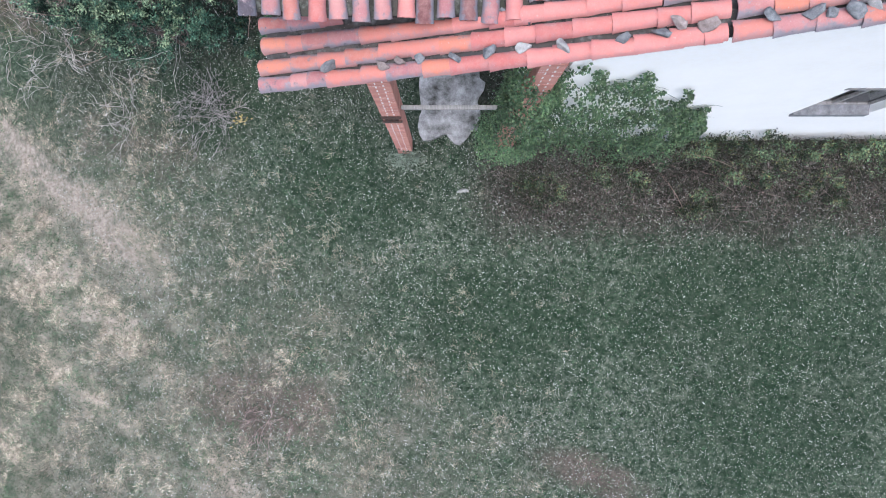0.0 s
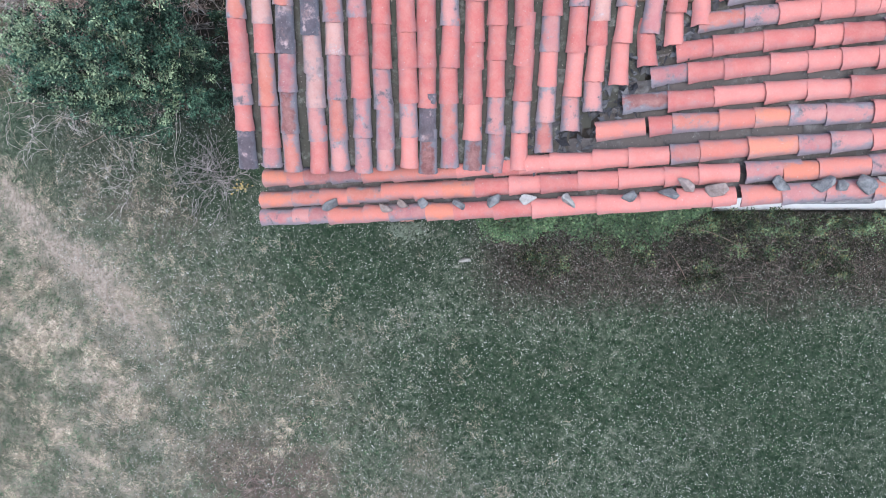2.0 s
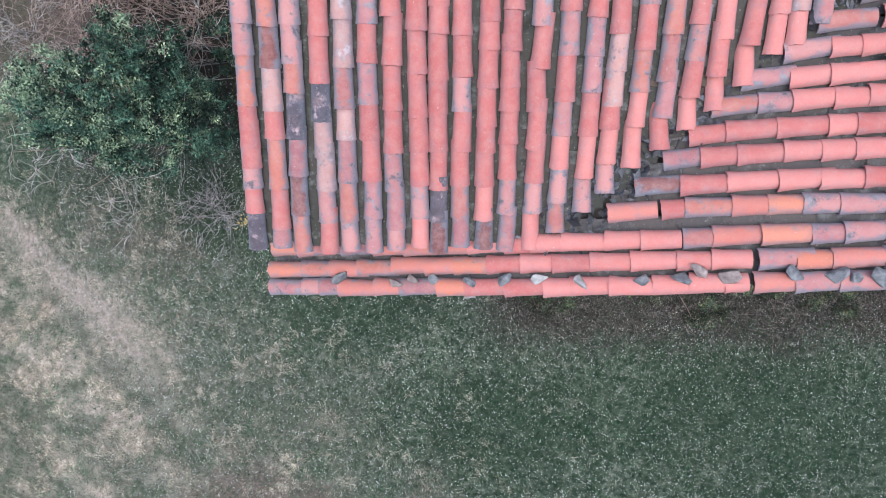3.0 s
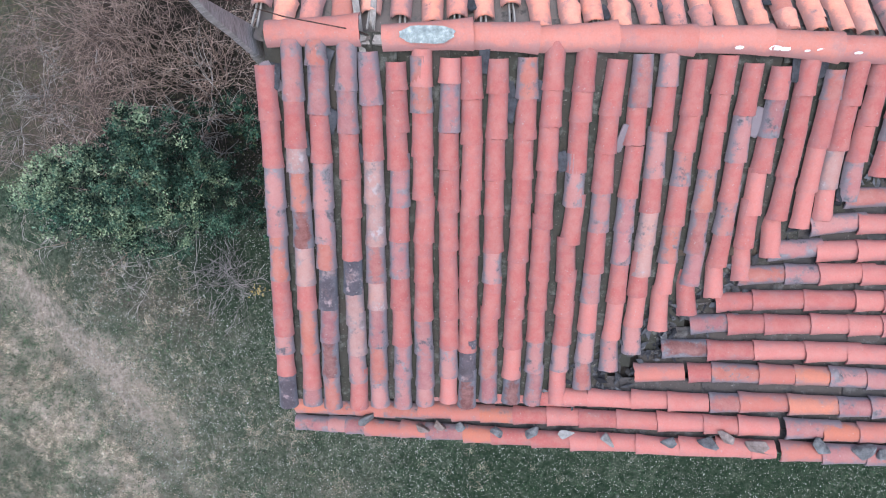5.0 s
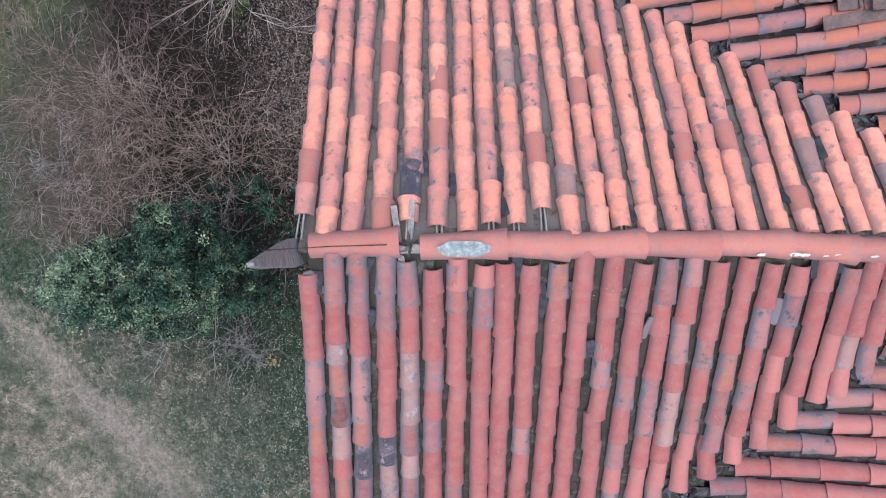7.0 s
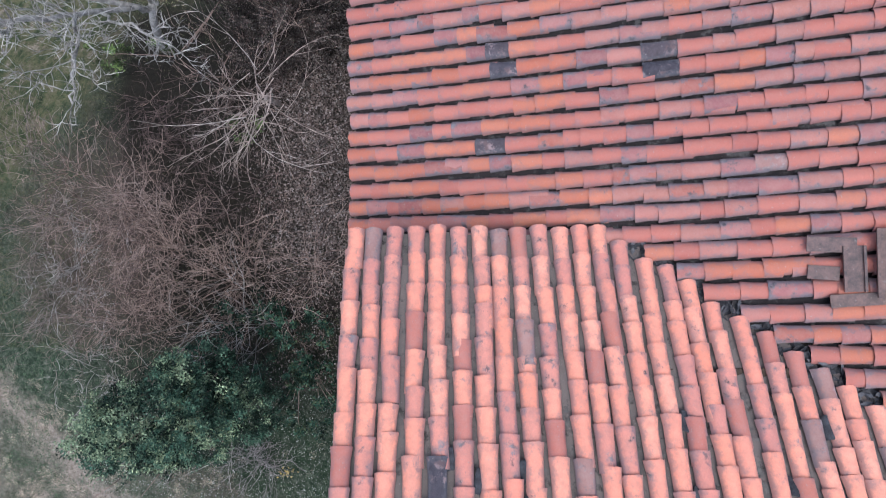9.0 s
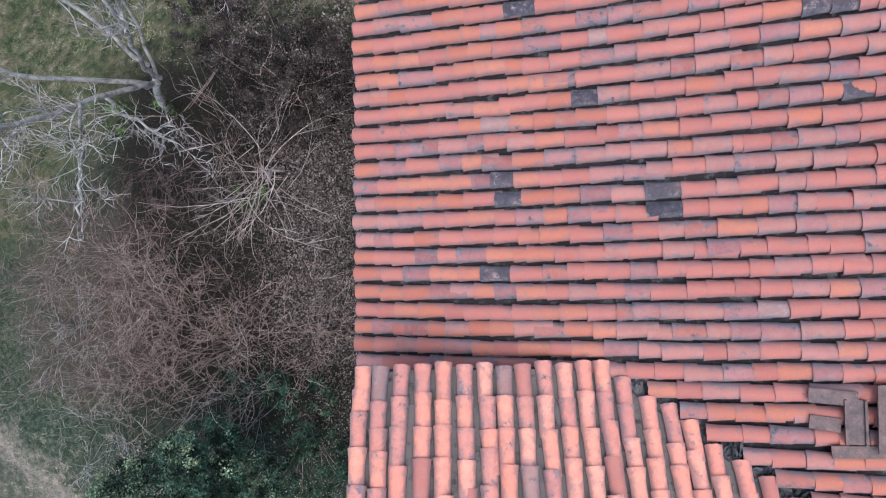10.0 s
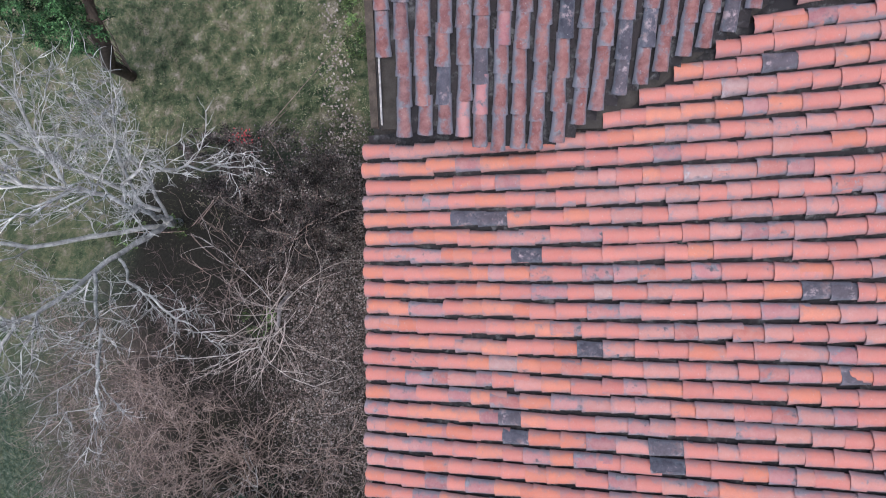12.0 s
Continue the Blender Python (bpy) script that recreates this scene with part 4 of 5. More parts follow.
bmesh.ops.recalc_face_normals(bm, faces=bm.faces)
finial = part("finial", bm, grey_wood, farmhouse, "pointed weathered grey finial board")
finial.matrix_basis = pose(-1.74, RIDGE_Y - 0.01, 7.10, 3, -5, 12)
wire = Strands()
wire.tube([Vector((-1.80, 5.14, 8.15)), Vector((-1.45, 5.16, 7.75)), Vector((-1.0, 5.17, 7.46)), Vector((-0.92, 5.16, 7.38))], 0.005, 0.005, 5)
wire.make("wire", iron, farmhouse, "thin rusty wire")
bm = bmesh.new()
box(bm, (-1.02, RIDGE_Y - 0.25, 7.32), (-0.97, RIDGE_Y + 0.32, 7.35), 0.004, pose(0, 0, 0, 0, 0, 8))
box(bm, (-0.93, RIDGE_Y - 0.18, 7.31), (-0.885, RIDGE_Y + 0.36, 7.34), 0.004, pose(0, 0, 0, 4, 0, -4))
box(bm, (-1.0, RIDGE_Y - 0.05, 7.33), (-0.82, RIDGE_Y + 0.02, 7.38), 0.004)
part("batten", bm, grey_wood, farmhouse, "bare grey battens where a ridge tile is missing")


for i in (0, 4, 5, 7, 8, 9, 12):
    x = n_cols[i]
    for off, tw in ((-0.022, 3), (0.02, -5)):
        st = Strands()
        a = Vector((x + off, RIDGE_Y + 0.06, h_north(x, RIDGE_Y + 0.06) + 0.035))
        e = Vector((x + off + 0.01 * tw / 5, RIDGE_Y + 0.42, h_north(x, RIDGE_Y + 0.42) + 0.03))
        st.tube([a, (a + e) / 2 + Vector((0.004, 0, 0.004)), e], 0.009, 0.007, 5)
        st.make("lath", beam_wood, northern.node, "pale bare lath under slipped tiles")


def splat(x, angle, length, width, z0, seed, parent, material, label):
    """A thin uneven patch lying on the round back of a ridge tile."""
    rg = random.Random(seed)
    r = 0.121
    v = [(x, RIDGE_Y + 0.01 + r * math.sin(angle), z0 + r * math.cos(angle) * 0.92)]
    n = 22
    for k in range(n):
        a = 2 * math.pi * k / n
        q = rg.uniform(0.92, 1.05)
        b = angle + width / 2 * math.sin(a) * q / r
        v.append((x + length / 2 * math.copysign(abs(math.cos(a)) ** 0.6, math.cos(a)) * q, RIDGE_Y + 0.01 + r * math.sin(b), z0 + r * math.cos(b) * 0.92 - 0.001))
    f = [(0, k + 1, (k + 1) % n + 1) for k in range(n)]
    ob = solid("mortar_patch", mesh_of("mortar_patch", v, f, material), parent, label)
    return ob


splat(-0.50, -0.25, 0.40, 0.13, RIDGE_Z + 0.047, 1, ridge, patch_lime, "grey and white mortar patch")
for k, (x, a, s) in enumerate(((1.78, -0.75, 0.05), (2.05, -0.75, 0.07), (2.13, -0.80, 0.06), (2.30, -0.9, 0.035), (2.41, -0.85, 0.06), (2.55, -0.9, 0.035), (2.70, -1.0, 0.05))):
    splat(x, a, s * 1.3, s * 0.55, RIDGE_Z - 0.05 * x + 0.021, 20 + k, ridge, lime_white, "white lime splash")

# broken slips of tile wedged in the channels near the ridge
rg = random.Random(31)
shard_forms = []
for k in range(5):
    bm = bmesh.new()
    box(bm, (-0.035, -0.07 - 0.01 * k, 0), (0.035, 0.07 + 0.008 * k, 0.014), 0.004)
    for vtx in bm.verts:
        vtx.co.x += rg.uniform(-0.012, 0.012)
        vtx.co.y += rg.uniform(-0.015, 0.015)
    me = bpy.data.meshes.new("tile_shard")
    bm.to_mesh(me)
    bm.free()
    shard_forms.append(me)
shard_forms[0].materials.append(slate)
shard_forms[1].materials.append(slate)
shard_forms[2].materials.append(slate)
shard_forms[3].materials.append(slate)
shard_forms[4].materials.append(clay["old", False])
for slope, height, sign, count in ((south, h_south, -1, 15), (northern, h_north, 1, 10)):
    for k in range(count):
        i = rg.randrange(0, 22)
        x = (cols[i] + cols[i + 1]) / 2 if sign < 0 else (n_cols[i] + n_cols[i + 1]) / 2
        t = rg.choice((rg.uniform(0.10, 0.35), rg.uniform(0.10, 0.35), rg.uniform(0.3, 0.9)))
        p, a, u, n = frame_on(height, x + rg.uniform(-0.015, 0.015), RIDGE_Y + sign * t, 0, -sign)
        m = Matrix((a, u, n)).transposed().to_4x4()
        m.translation = p + n * rg.uniform(0.005, 0.025)
        ob = new("tile_shard", rg.choice(shard_forms))
        ob.parent = slope.node
        ob.matrix_basis = m @ pose(0, 0, 0, rg.uniform(-14, 14), rg.uniform(-25, 25), rg.uniform(-25, 25))

# rubble and mortar in the valleys
rubble = Strands()
for k in range(760):
    south_one = k % 2
    if south_one:
        y = rg.uniform(2.2, 4.9)
        x = x_valley_s(y) + rg.gauss(0.0, 0.07)
        if rg.random() < 0.5:
            y = rg.uniform(2.2, 3.3)
            x = x_valley_s(y) + rg.uniform(-0.2, 0.36) * (1.3 - 0.5 * (y - 2.2))
    else:
        y = rg.uniform(5.4, 7.7)
        x = x_valley_n(y) + rg.gauss(0.06, 0.06)
    z = max(h_main(x, y), h_south(x, y) if south_one else h_north(x, y)) - 0.01
    d = unit(rg, -0.25, 0.25)
    rubble.leaf(Vector((x, y, z + rg.uniform(0, 0.05))), d, Vector((rg.uniform(-.4, .4), rg.uniform(-.4, .4), 1)).normalized(), rg.uniform(0.05, 0.17), rg.uniform(0.03, 0.07))
tagged(rubble.make("valley_rubble", foliage("slate and grit", [(0.02, 0.021, 0.025), (0.05, 0.053, 0.06), (0.10, 0.105, 0.115), (0.032, 0.03, 0.03)], 0.8), farmhouse, "grey broken slips and grit lying in the roof valleys"), kind="stuff")
for fn, pts in ((x_valley_s, (2.15, 5.0)), (x_valley_n, (5.3, 7.75))):
    v, f = [], []
    for k in range(13):
        y = pts[0] + (pts[1] - pts[0]) * k / 12
        x = fn(y)
        hh = h_main(x, y)
        v += [(x - 0.16, y, hh + 0.0), (x, y, hh - 0.03), (x + 0.2, y, hh + 0.03)]
        if k:
            b = 3 * k
            f += [(b - 3, b - 2, b + 1, b), (b - 2, b - 1, b + 2, b + 1)]
    solid("valley_sheet", mesh_of("valley_sheet", v, f, plain("dark valley sheet", (0.03, 0.032, 0.036), (0.085, 0.09, 0.1), 12)), farmhouse, "dark metal sheet lining the roof valley")

# flat slabs laid as flashing high on the main slope
flash_dark = terracotta("flat slab blackened", [(0.07, 0.058, 0.056), (0.11, 0.088, 0.082), (0.085, 0.075, 0.075)], (0.24, 0.225, 0.22), 0.60, uv=False)
for x, y, sx, sy, yaw, lift in ((2.70, 7.62, 0.40, 0.14, -2, 0.13), (2.88, 7.40, 0.16, 0.42, 3, 0.12), (3.12, 7.46, 0.20, 0.62, 2, 0.16), (2.66, 7.36, 0.26, 0.13, -4, 0.10), (2.95, 7.12, 0.5, 0.12, 6, 0.10), (3.34, 7.45, 0.2, 0.6, 0, 0.17)):
    bm = box(bmesh.new(), (-sx / 2, -sy / 2, 0), (sx / 2, sy / 2, 0.018), 0.004)
    if sy > sx:
        for sd in (-1, 1):
            box(bm, (sd * sx / 2 - 0.012, -sy / 2, 0.0185), (sd * sx / 2 + 0.012, sy / 2, 0.045), 0.004)
    ob = part("flashing_slab", bm, flash_dark, farmhouse, "flat blackened roofing slab")
    ob.matrix_basis = pose(x, y, h_main(x, y) + lift, 0, -18, yaw)

# gutter board along the second gable
bm = bmesh.new()
box(bm, (-1.755, 12.95, -0.02), (-1.675, 15.6, 0.06), 0.006)
gutter = part("verge_board", bm, dark_wood, farmhouse, "black verge board")
gutter.matrix_basis = Matrix.Translation((0, 0, h_second(-1.9, 12.95))) @ Matrix.Shear('XY', 4, (0, 0))
for vtx in gutter.data.vertices:
    vtx.co.z += 0.41 * (vtx.co.y - 12.95)
bm = box(bmesh.new(), (-1.652, 12.98, 0.0), (-1.632, 13.66, 0.03), 0.004)
slat = part("bare_batten", bm, grey_wood, farmhouse, "pale bare batten where verge tiles are gone")
for vtx in slat.data.vertices:
    vtx.co.z += h_second(-1.7, 12.95) + 0.41 * (vtx.co.y - 12.95)


# ---- plants ----
def on_track(x, y):
    return abs(0.58 * x + 0.81 * y + 3.98) < 0.32 and -10.6 < x < -6.3


def dryness(x, y):
    """0 on the mown green lawn, 1 on the dry bank to the west."""
    e = 0.72 * (x + 4.1 + 0.95 * y) + 3.0 * noise.noise((x * 0.45, y * 0.45, 4.2)) + 1.2 * noise.noise((x * 1.7, y * 1.7, 9.2))
    d = 0.38 * smoothstep(2.6, -3.6, e) * (1 - smoothstep(3.0, 6.0, y))
    ragged = 0.55 * noise.noise((x * 1.3, y * 1.3, 14.0)) + 0.45 * noise.noise((x * 3.4, y * 3.4, 15.0))
    for cx, cy, along, across in STRAW_PATCHES:
        u, v = 0.8 * (x - cx) - 0.6 * (y - cy), 0.6 * (x - cx) + 0.8 * (y - cy)
        q = (u / along) ** 2 + (v / across) ** 2
        if q < 2.5:
            d = max(d, smoothstep(1.25, 0.1, q + ragged))
    return d


def lush(x, y):
    """Where the lawn grows thick and dark."""
    d = min(((x - cx) / rx) ** 2 + ((y - cy) / ry) ** 2 for cx, cy, rx, ry in LUSH_PATCHES)
    return 0.7 * smoothstep(1.9, 0.0, d + 0.9 * noise.noise((x * 0.7, y * 0.7, 15.0)) + 0.5 * noise.noise((x * 2.7, y * 2.7, 16.0)))


def under_house(x, y):
    return x > -1.1 and y > 4.5 or x > 1.4 and y > 2.1 or (-0.6 < x < 0.9 and 2.5 < y < 4.6)


rg = random.Random(101)
green, thick, strawy, mossy, meadow = Strands(), Strands(), Strands(), Strands(), Strands()
for k in range(330000):
    x, y = rg.uniform(-12.5, 8.8), rg.uniform(-6.2, 5.2)
    if under_house(x, y) or rg.random() > 0.3 + 0.7 * smoothstep(-0.35, 0.15, noise.noise((x * 6.0, y * 6.0, 33.0))):
        continue
    d = dryness(x, y)
    if rg.random() < d * 0.3 or (on_track(x, y) and rg.random() < 0.85):
        continue
    a = rg.uniform(0, 2 * math.pi)
    v = Vector((math.cos(a), math.sin(a), rg.uniform(0.25, 1.1))).normalized()
    long = rg.uniform(0.022, 0.055) * (1 + 0.9 * d)
    (thick if rg.random() < lush(x, y) else green).blade(Vector((x, y, ground_z(x, y) - 0.005)), v, long, rg.uniform(0.006, 0.013))
for k in range(36000):
    x, y = rg.uniform(-12.5, 3.0), rg.uniform(-6.4, 4.6)
    d = dryness(x, y)
    lump = noise.noise((x * 1.0, y * 1.5, 21.0)) + 0.5 * noise.noise((x * 2.6, y * 3.2, 22.0))
    if on_track(x, y) and rg.random() < 0.8:
        continue
    if rg.random() > d * 0.95 + 0.012 or lump < -0.2 + 0.5 * rg.random() or under_house(x, y):
        continue
    a0 = 2.6 + 2.2 * noise.noise((x * 0.5, y * 0.5, 30.0))
    z = ground_z(x, y)
    for j in range(rg.randrange(12, 24)):
        a = a0 + rg.gauss(0, 0.7)
        v = Vector((math.cos(a), math.sin(a), rg.uniform(0.15, 0.7))).normalized()
        strawy.blade(Vector((x + rg.gauss(0, 0.055), y + rg.gauss(0, 0.055), z - 0.005)), v, rg.uniform(0.05, 0.14), rg.uniform(0.003, 0.006))
for k in range(150000):
    x, y = rg.uniform(-13.5, -2.2), rg.uniform(5.0, 20.0)
    if rg.random() > 0.2 + 0.8 * smoothstep(-7.5, -9.8, x) + 0.75 * smoothstep(12.8, 15.0, y) or (x > -8.2 and 7.8 < y < 11.8 and rg.random() < 0.9):
        continue
    a = rg.uniform(0, 2 * math.pi)
    v = Vector((math.cos(a), math.sin(a), rg.uniform(0.3, 1.0))).normalized()
    (meadow if y + 1.5 * noise.noise((x * 0.6, y * 0.6, 2.0)) > 13.3 else mossy).blade(Vector((x, y, ground_z(x, y) - 0.005)), v, rg.uniform(0.035, 0.10), rg.uniform(0.005, 0.010))
GREENS = [(0.012, 0.033, 0.015), (0.031, 0.069, 0.034), (0.073, 0.113, 0.063), (0.02, 0.053, 0.026), (0.145, 0.158, 0.106), (0.041, 0.082, 0.043), (0.016, 0.043, 0.021), (0.053, 0.092, 0.05)]
STRAWS = [(0.273, 0.233, 0.18), (0.378, 0.321, 0.257), (0.211, 0.189, 0.135), (0.334, 0.286, 0.23), (0.15, 0.15, 0.099), (0.44, 0.378, 0.31), (0.246, 0.216, 0.167)]
tagged(green.make("grass", foliage("lawn grass", GREENS, 0.7, 1.1, 0.6, 0.95)), "short dark green lawn grass", "grass", kind="stuff")
tagged(thick.make("grass", foliage("thick lawn grass", [(0.007, 0.022, 0.010), (0.015, 0.039, 0.018), (0.030, 0.058, 0.028), (0.009, 0.029, 0.013)], 0.7, 1.1, 0.5, 0.6)), "thick dark green lawn grass", "grass", kind="stuff")
tagged(strawy.make("dry_grass", foliage("dry grass", STRAWS, 0.8, 1.3, 0.4, 0.6)), "tufts of pale dry grass on the bank", "grass", kind="stuff")
tagged(meadow.make("meadow_grass", foliage("meadow grass", [(0.05, 0.07, 0.034), (0.097, 0.11, 0.054), (0.16, 0.15, 0.085), (0.23, 0.20, 0.15), (0.068, 0.085, 0.044)], 0.7, 2.0, 0.6, 0.8, True)), "yellow-green meadow grass beyond the scrub", "grass", kind="stuff")
tagged(mossy.make("rough_grass", foliage("rough grass", [(0.037, 0.053, 0.026), (0.069, 0.082, 0.039), (0.105, 0.105, 0.058), (0.142, 0.124, 0.084), (0.045, 0.06, 0.031)], 0.7, 1.0, 0.5)), "rough green and yellow grass under the trees", "grass", kind="stuff")


def scatter_leaves(name, count, area, sizes, tones, label, keep=None, lift=0.02):
    s = Strands()
    for k in range(count):
        x, y = rg.uniform(area[0], area[1]), rg.uniform(area[2], area[3])
        if under_house(x, y) or (keep and rg.random() > keep(x, y)):
            continue
        d = unit(rg, -0.3, 0.3)
        up = Vector((rg.uniform(-0.5, 0.5), rg.uniform(-0.5, 0.5), 1)).normalized()
        long = rg.uniform(*sizes)
        s.leaf(Vector((x, y, ground_z(x, y) + lift + rg.uniform(0, 0.03))), d, up, long, long * rg.uniform(0.45, 0.8))
    return tagged(s.make(name, foliage(name.replace("_", " "), tones, 0.8, 3.0)), label, "leaves", kind="stuff")


PALE_LEAF = [(0.25, 0.265, 0.24), (0.13, 0.138, 0.118), (0.38, 0.395, 0.37), (0.17, 0.165, 0.12), (0.29, 0.305, 0.285), (0.09, 0.085, 0.065), (0.46, 0.475, 0.455), (0.19, 0.197, 0.18)]
scatter_leaves("fallen_leaves", 100000, (-9.0, 8.8, -6.2, 4.4), (0.012, 0.034), PALE_LEAF, "small pale dead leaves strewn over the lawn",
               lambda x, y: (0.75 + 0.25 * smoothstep(-0.2, 0.3, noise.noise((x * 0.5, y * 0.5, 8.0)))) * (1 - 0.75 * dryness(x, y)) * (1 - 0.55 * lush(x, y)))
scatter_leaves("pale_leaves", 5200, (-7.0, 8.8, -6.2, 2.6), (0.020, 0.038), [(0.26, 0.275, 0.265), (0.36, 0.375, 0.365), (0.30, 0.30, 0.265), (0.42, 0.435, 0.425)], "scattered larger pale leaves on the lawn",
               lambda x, y: 0.8 * (1 - 0.7 * dryness(x, y)))
BROWN_LEAF = [(0.066, 0.049, 0.043), (0.132, 0.105, 0.093), (0.039, 0.032, 0.028), (0.184, 0.159, 0.145), (0.088, 0.063, 0.055), (0.264, 0.246, 0.233), (0.049, 0.039, 0.034), (0.105, 0.083, 0.074)]
scatter_leaves("leaf_litter", 78000, (-5.8, -1.9, 4.5, 14.5), (0.025, 0.058), BROWN_LEAF, "brown and grey dead leaves in the shade beside the house",
               lambda x, y: (0.08 + 0.92 * smoothstep(-5.2, -3.4, x)) * (1 - 0.8 * smoothstep(12.5, 14, y)) * (0.25 + 0.75 * smoothstep(5.5, 8.0, y)))
scatter_leaves("path_litter", 900, (-3.9, -2.6, 12.5, 18.0), (0.04, 0.09), [(0.22, 0.185, 0.165), (0.31, 0.27, 0.245), (0.13, 0.105, 0.09)], "pale dead leaves along a trodden path",
               lambda x, y: 1 - smoothstep(0.15, 0.5, abs(x + 3.45 - 0.15 * math.sin(y))))


def cane(st, p, d, length, r, bend, rg, n=7, wobble=0.12, sides=4):
    """One bare shoot as a bent tapered tube; gives its points back."""
    pts = [p.copy()]
    d = d.normalized()
    for k in range(n):
        d = (d + bend / n + unit(rg) * wobble).normalized()
        pts.append(pts[-1] + d * length / n)
    st.tube(pts, r, r * 0.3, sides)
    return pts


def twiggy(st, p, d, length, r, bend, rg, depth, spread=0.9, kids=4, wobble=0.12):
    """A shoot with side shoots, and theirs."""
    pts = cane(st, p, d, length, r, bend, rg, wobble=wobble, sides=5 if r > 0.012 else 3)
    if depth:
        for _ in range(kids):
            i = rg.randrange(2, len(pts) - 1)
            dd = (pts[i + 1] - pts[i]).normalized() + unit(rg) * spread
            twiggy(st, pts[i], dd, length * rg.uniform(0.3, 0.6), max(0.0062, r * 0.6), bend * 0.5 + Vector((0, 0, 0.15)), rg, depth - 1, spread, kids, wobble)
    return pts


def bare_shrub(name, base, canes, reach, height, r, tones, label, lean=Vector((0, 0, 0)), depth=1, kids=5, seed=1, sweep=(0, 6.283), droop=-0.5):
    g = random.Random(seed)
    thing = tagged(new(name), label, "shrub")
    bark = foliage(label, tones, 0.85, 2.0)
    for k in range(canes):
        st = Strands()
        a = g.uniform(*sweep)
        p = Vector((base[0] + g.gauss(0, 0.22), base[1] + g.gauss(0, 0.22), 0))
        p.z = ground_z(p.x, p.y) - 0.04
        out = Vector((math.cos(a), math.sin(a), 0)) * reach * g.uniform(0.25, 1.0) + lean
        d = out + Vector((0, 0, height * g.uniform(0.6, 1.25)))
        side = Vector((-out.y, out.x, 0)).normalized() * g.gauss(0, 0.7)
        twiggy(st, p, d, d.length * g.uniform(0.8, 1.15), r * g.uniform(0.6, 1.2), out.normalized() * 0.5 + side + Vector((0, 0, droop)), g, depth, 1.15, kids, 0.36)
        st.make("shoot", bark, thing, "", True)
    return thing


GREY_BARK = [(0.30, 0.29, 0.27), (0.40, 0.39, 0.37), (0.23, 0.215, 0.20), (0.34, 0.32, 0.30)]
BROWN_BARK = [(0.25, 0.188, 0.158), (0.335, 0.262, 0.225), (0.165, 0.12, 0.102), (0.40, 0.325, 0.285)]
bare_shrub("bare_shrub", (-5.2, 6.9), 55, 2.2, 1.7, 0.012, BROWN_BARK, "dense leafless brown shrub of fine twigs", lean=Vector((-0.7, 0.1, 0)), depth=2, kids=3, seed=5)
bare_shrub("bare_shrub", (-6.6, 7.6), 32, 1.9, 1.5, 0.011, BROWN_BARK, "leafless brown shrub of tangled fine twigs", lean=Vector((-0.5, 0.1, 0)), depth=2, kids=3, seed=6)
bare_shrub("bare_shrub", (-3.6, 7.0), 26, 1.2, 1.5, 0.009, BROWN_BARK, "small leafless brown shrub beside the eaves", depth=2, kids=3, seed=9)
bare_shrub("bare_shrub", (-4.9, 2.9), 55, 1.0, 0.6, 0.006, [(0.22, 0.205, 0.205), (0.29, 0.27, 0.27), (0.15, 0.135, 0.135)], "low tangle of grey dead twigs", depth=1, kids=5, seed=7, droop=-0.9)
bare_shrub("bare_shrub", (-7.0, 2.9), 18, 1.1, 0.6, 0.008, GREY_BARK, "low tangle of grey dead twigs", depth=1, kids=4, seed=12, droop=-0.9)
bare_shrub("bare_shrub", (-3.75, -3.6), 30, 0.8, 0.4, 0.006, [(0.22, 0.16, 0.14), (0.3, 0.24, 0.22), (0.16, 0.11, 0.1)], "low dead brown shrub in the turf", depth=1, kids=5, seed=8, droop=-0.9)
bare_shrub("bare_shrub", (-7.6, 8.3), 36, 1.7, 1.6, 0.009, BROWN_BARK, "leafless brown shrub on the bank", lean=Vector((-0.3, 0.0, 0)), depth=2, kids=3, seed=25)
bare_shrub("bare_shrub", (-7.4, 6.2), 30, 1.5, 1.3, 0.008, BROWN_BARK, "leafless brown shrub beside an evergreen bush", lean=Vector((-0.4, 0.0, 0)), depth=2, kids=3, seed=26)
bare_shrub("bare_shrub", (-9.3, 7.0), 26, 1.6, 1.0, 0.009, GREY_BARK, "leafless grey shrub at the edge of the bank", depth=2, kids=3, seed=35)
bare_shrub("bare_shrub", (-8.8, 4.7), 20, 1.2, 0.9, 0.008, GREY_BARK, "leafless grey shrub beside an evergreen bush", depth=2, kids=3, seed=36)
bare_shrub("bare_shrub", (-9.6, 9.2), 22, 1.6, 1.0, 0.009, BROWN_BARK, "leafless brown shrub at the edge of the bank", depth=2, kids=3, seed=37)
DIM_BARK = [(0.11, 0.082, 0.076), (0.16, 0.12, 0.11), (0.07, 0.052, 0.05), (0.20, 0.155, 0.14)]
for spot, word in (((-6.2, 9.6), "in the hollow of the scrub"), ((-5.0, 10.9), "beside a shrub of long shoots"), ((-7.3, 10.6), "under a grey tree"), ((-4.9, 8.7), "among taller shrubs")):
    bare_shrub("bramble", spot, 26, 1.5, 0.8, 0.009, DIM_BARK, "dark leafless bramble tangle " + word, depth=2, kids=3, seed=int(spot[1] * 10))
bare_shrub("bare_shrub", (-5.2, 11.2), 18, 1.6, 1.9, 0.011, BROWN_BARK, "leafless brown shrub under a grey tree", depth=2, kids=3, seed=15)

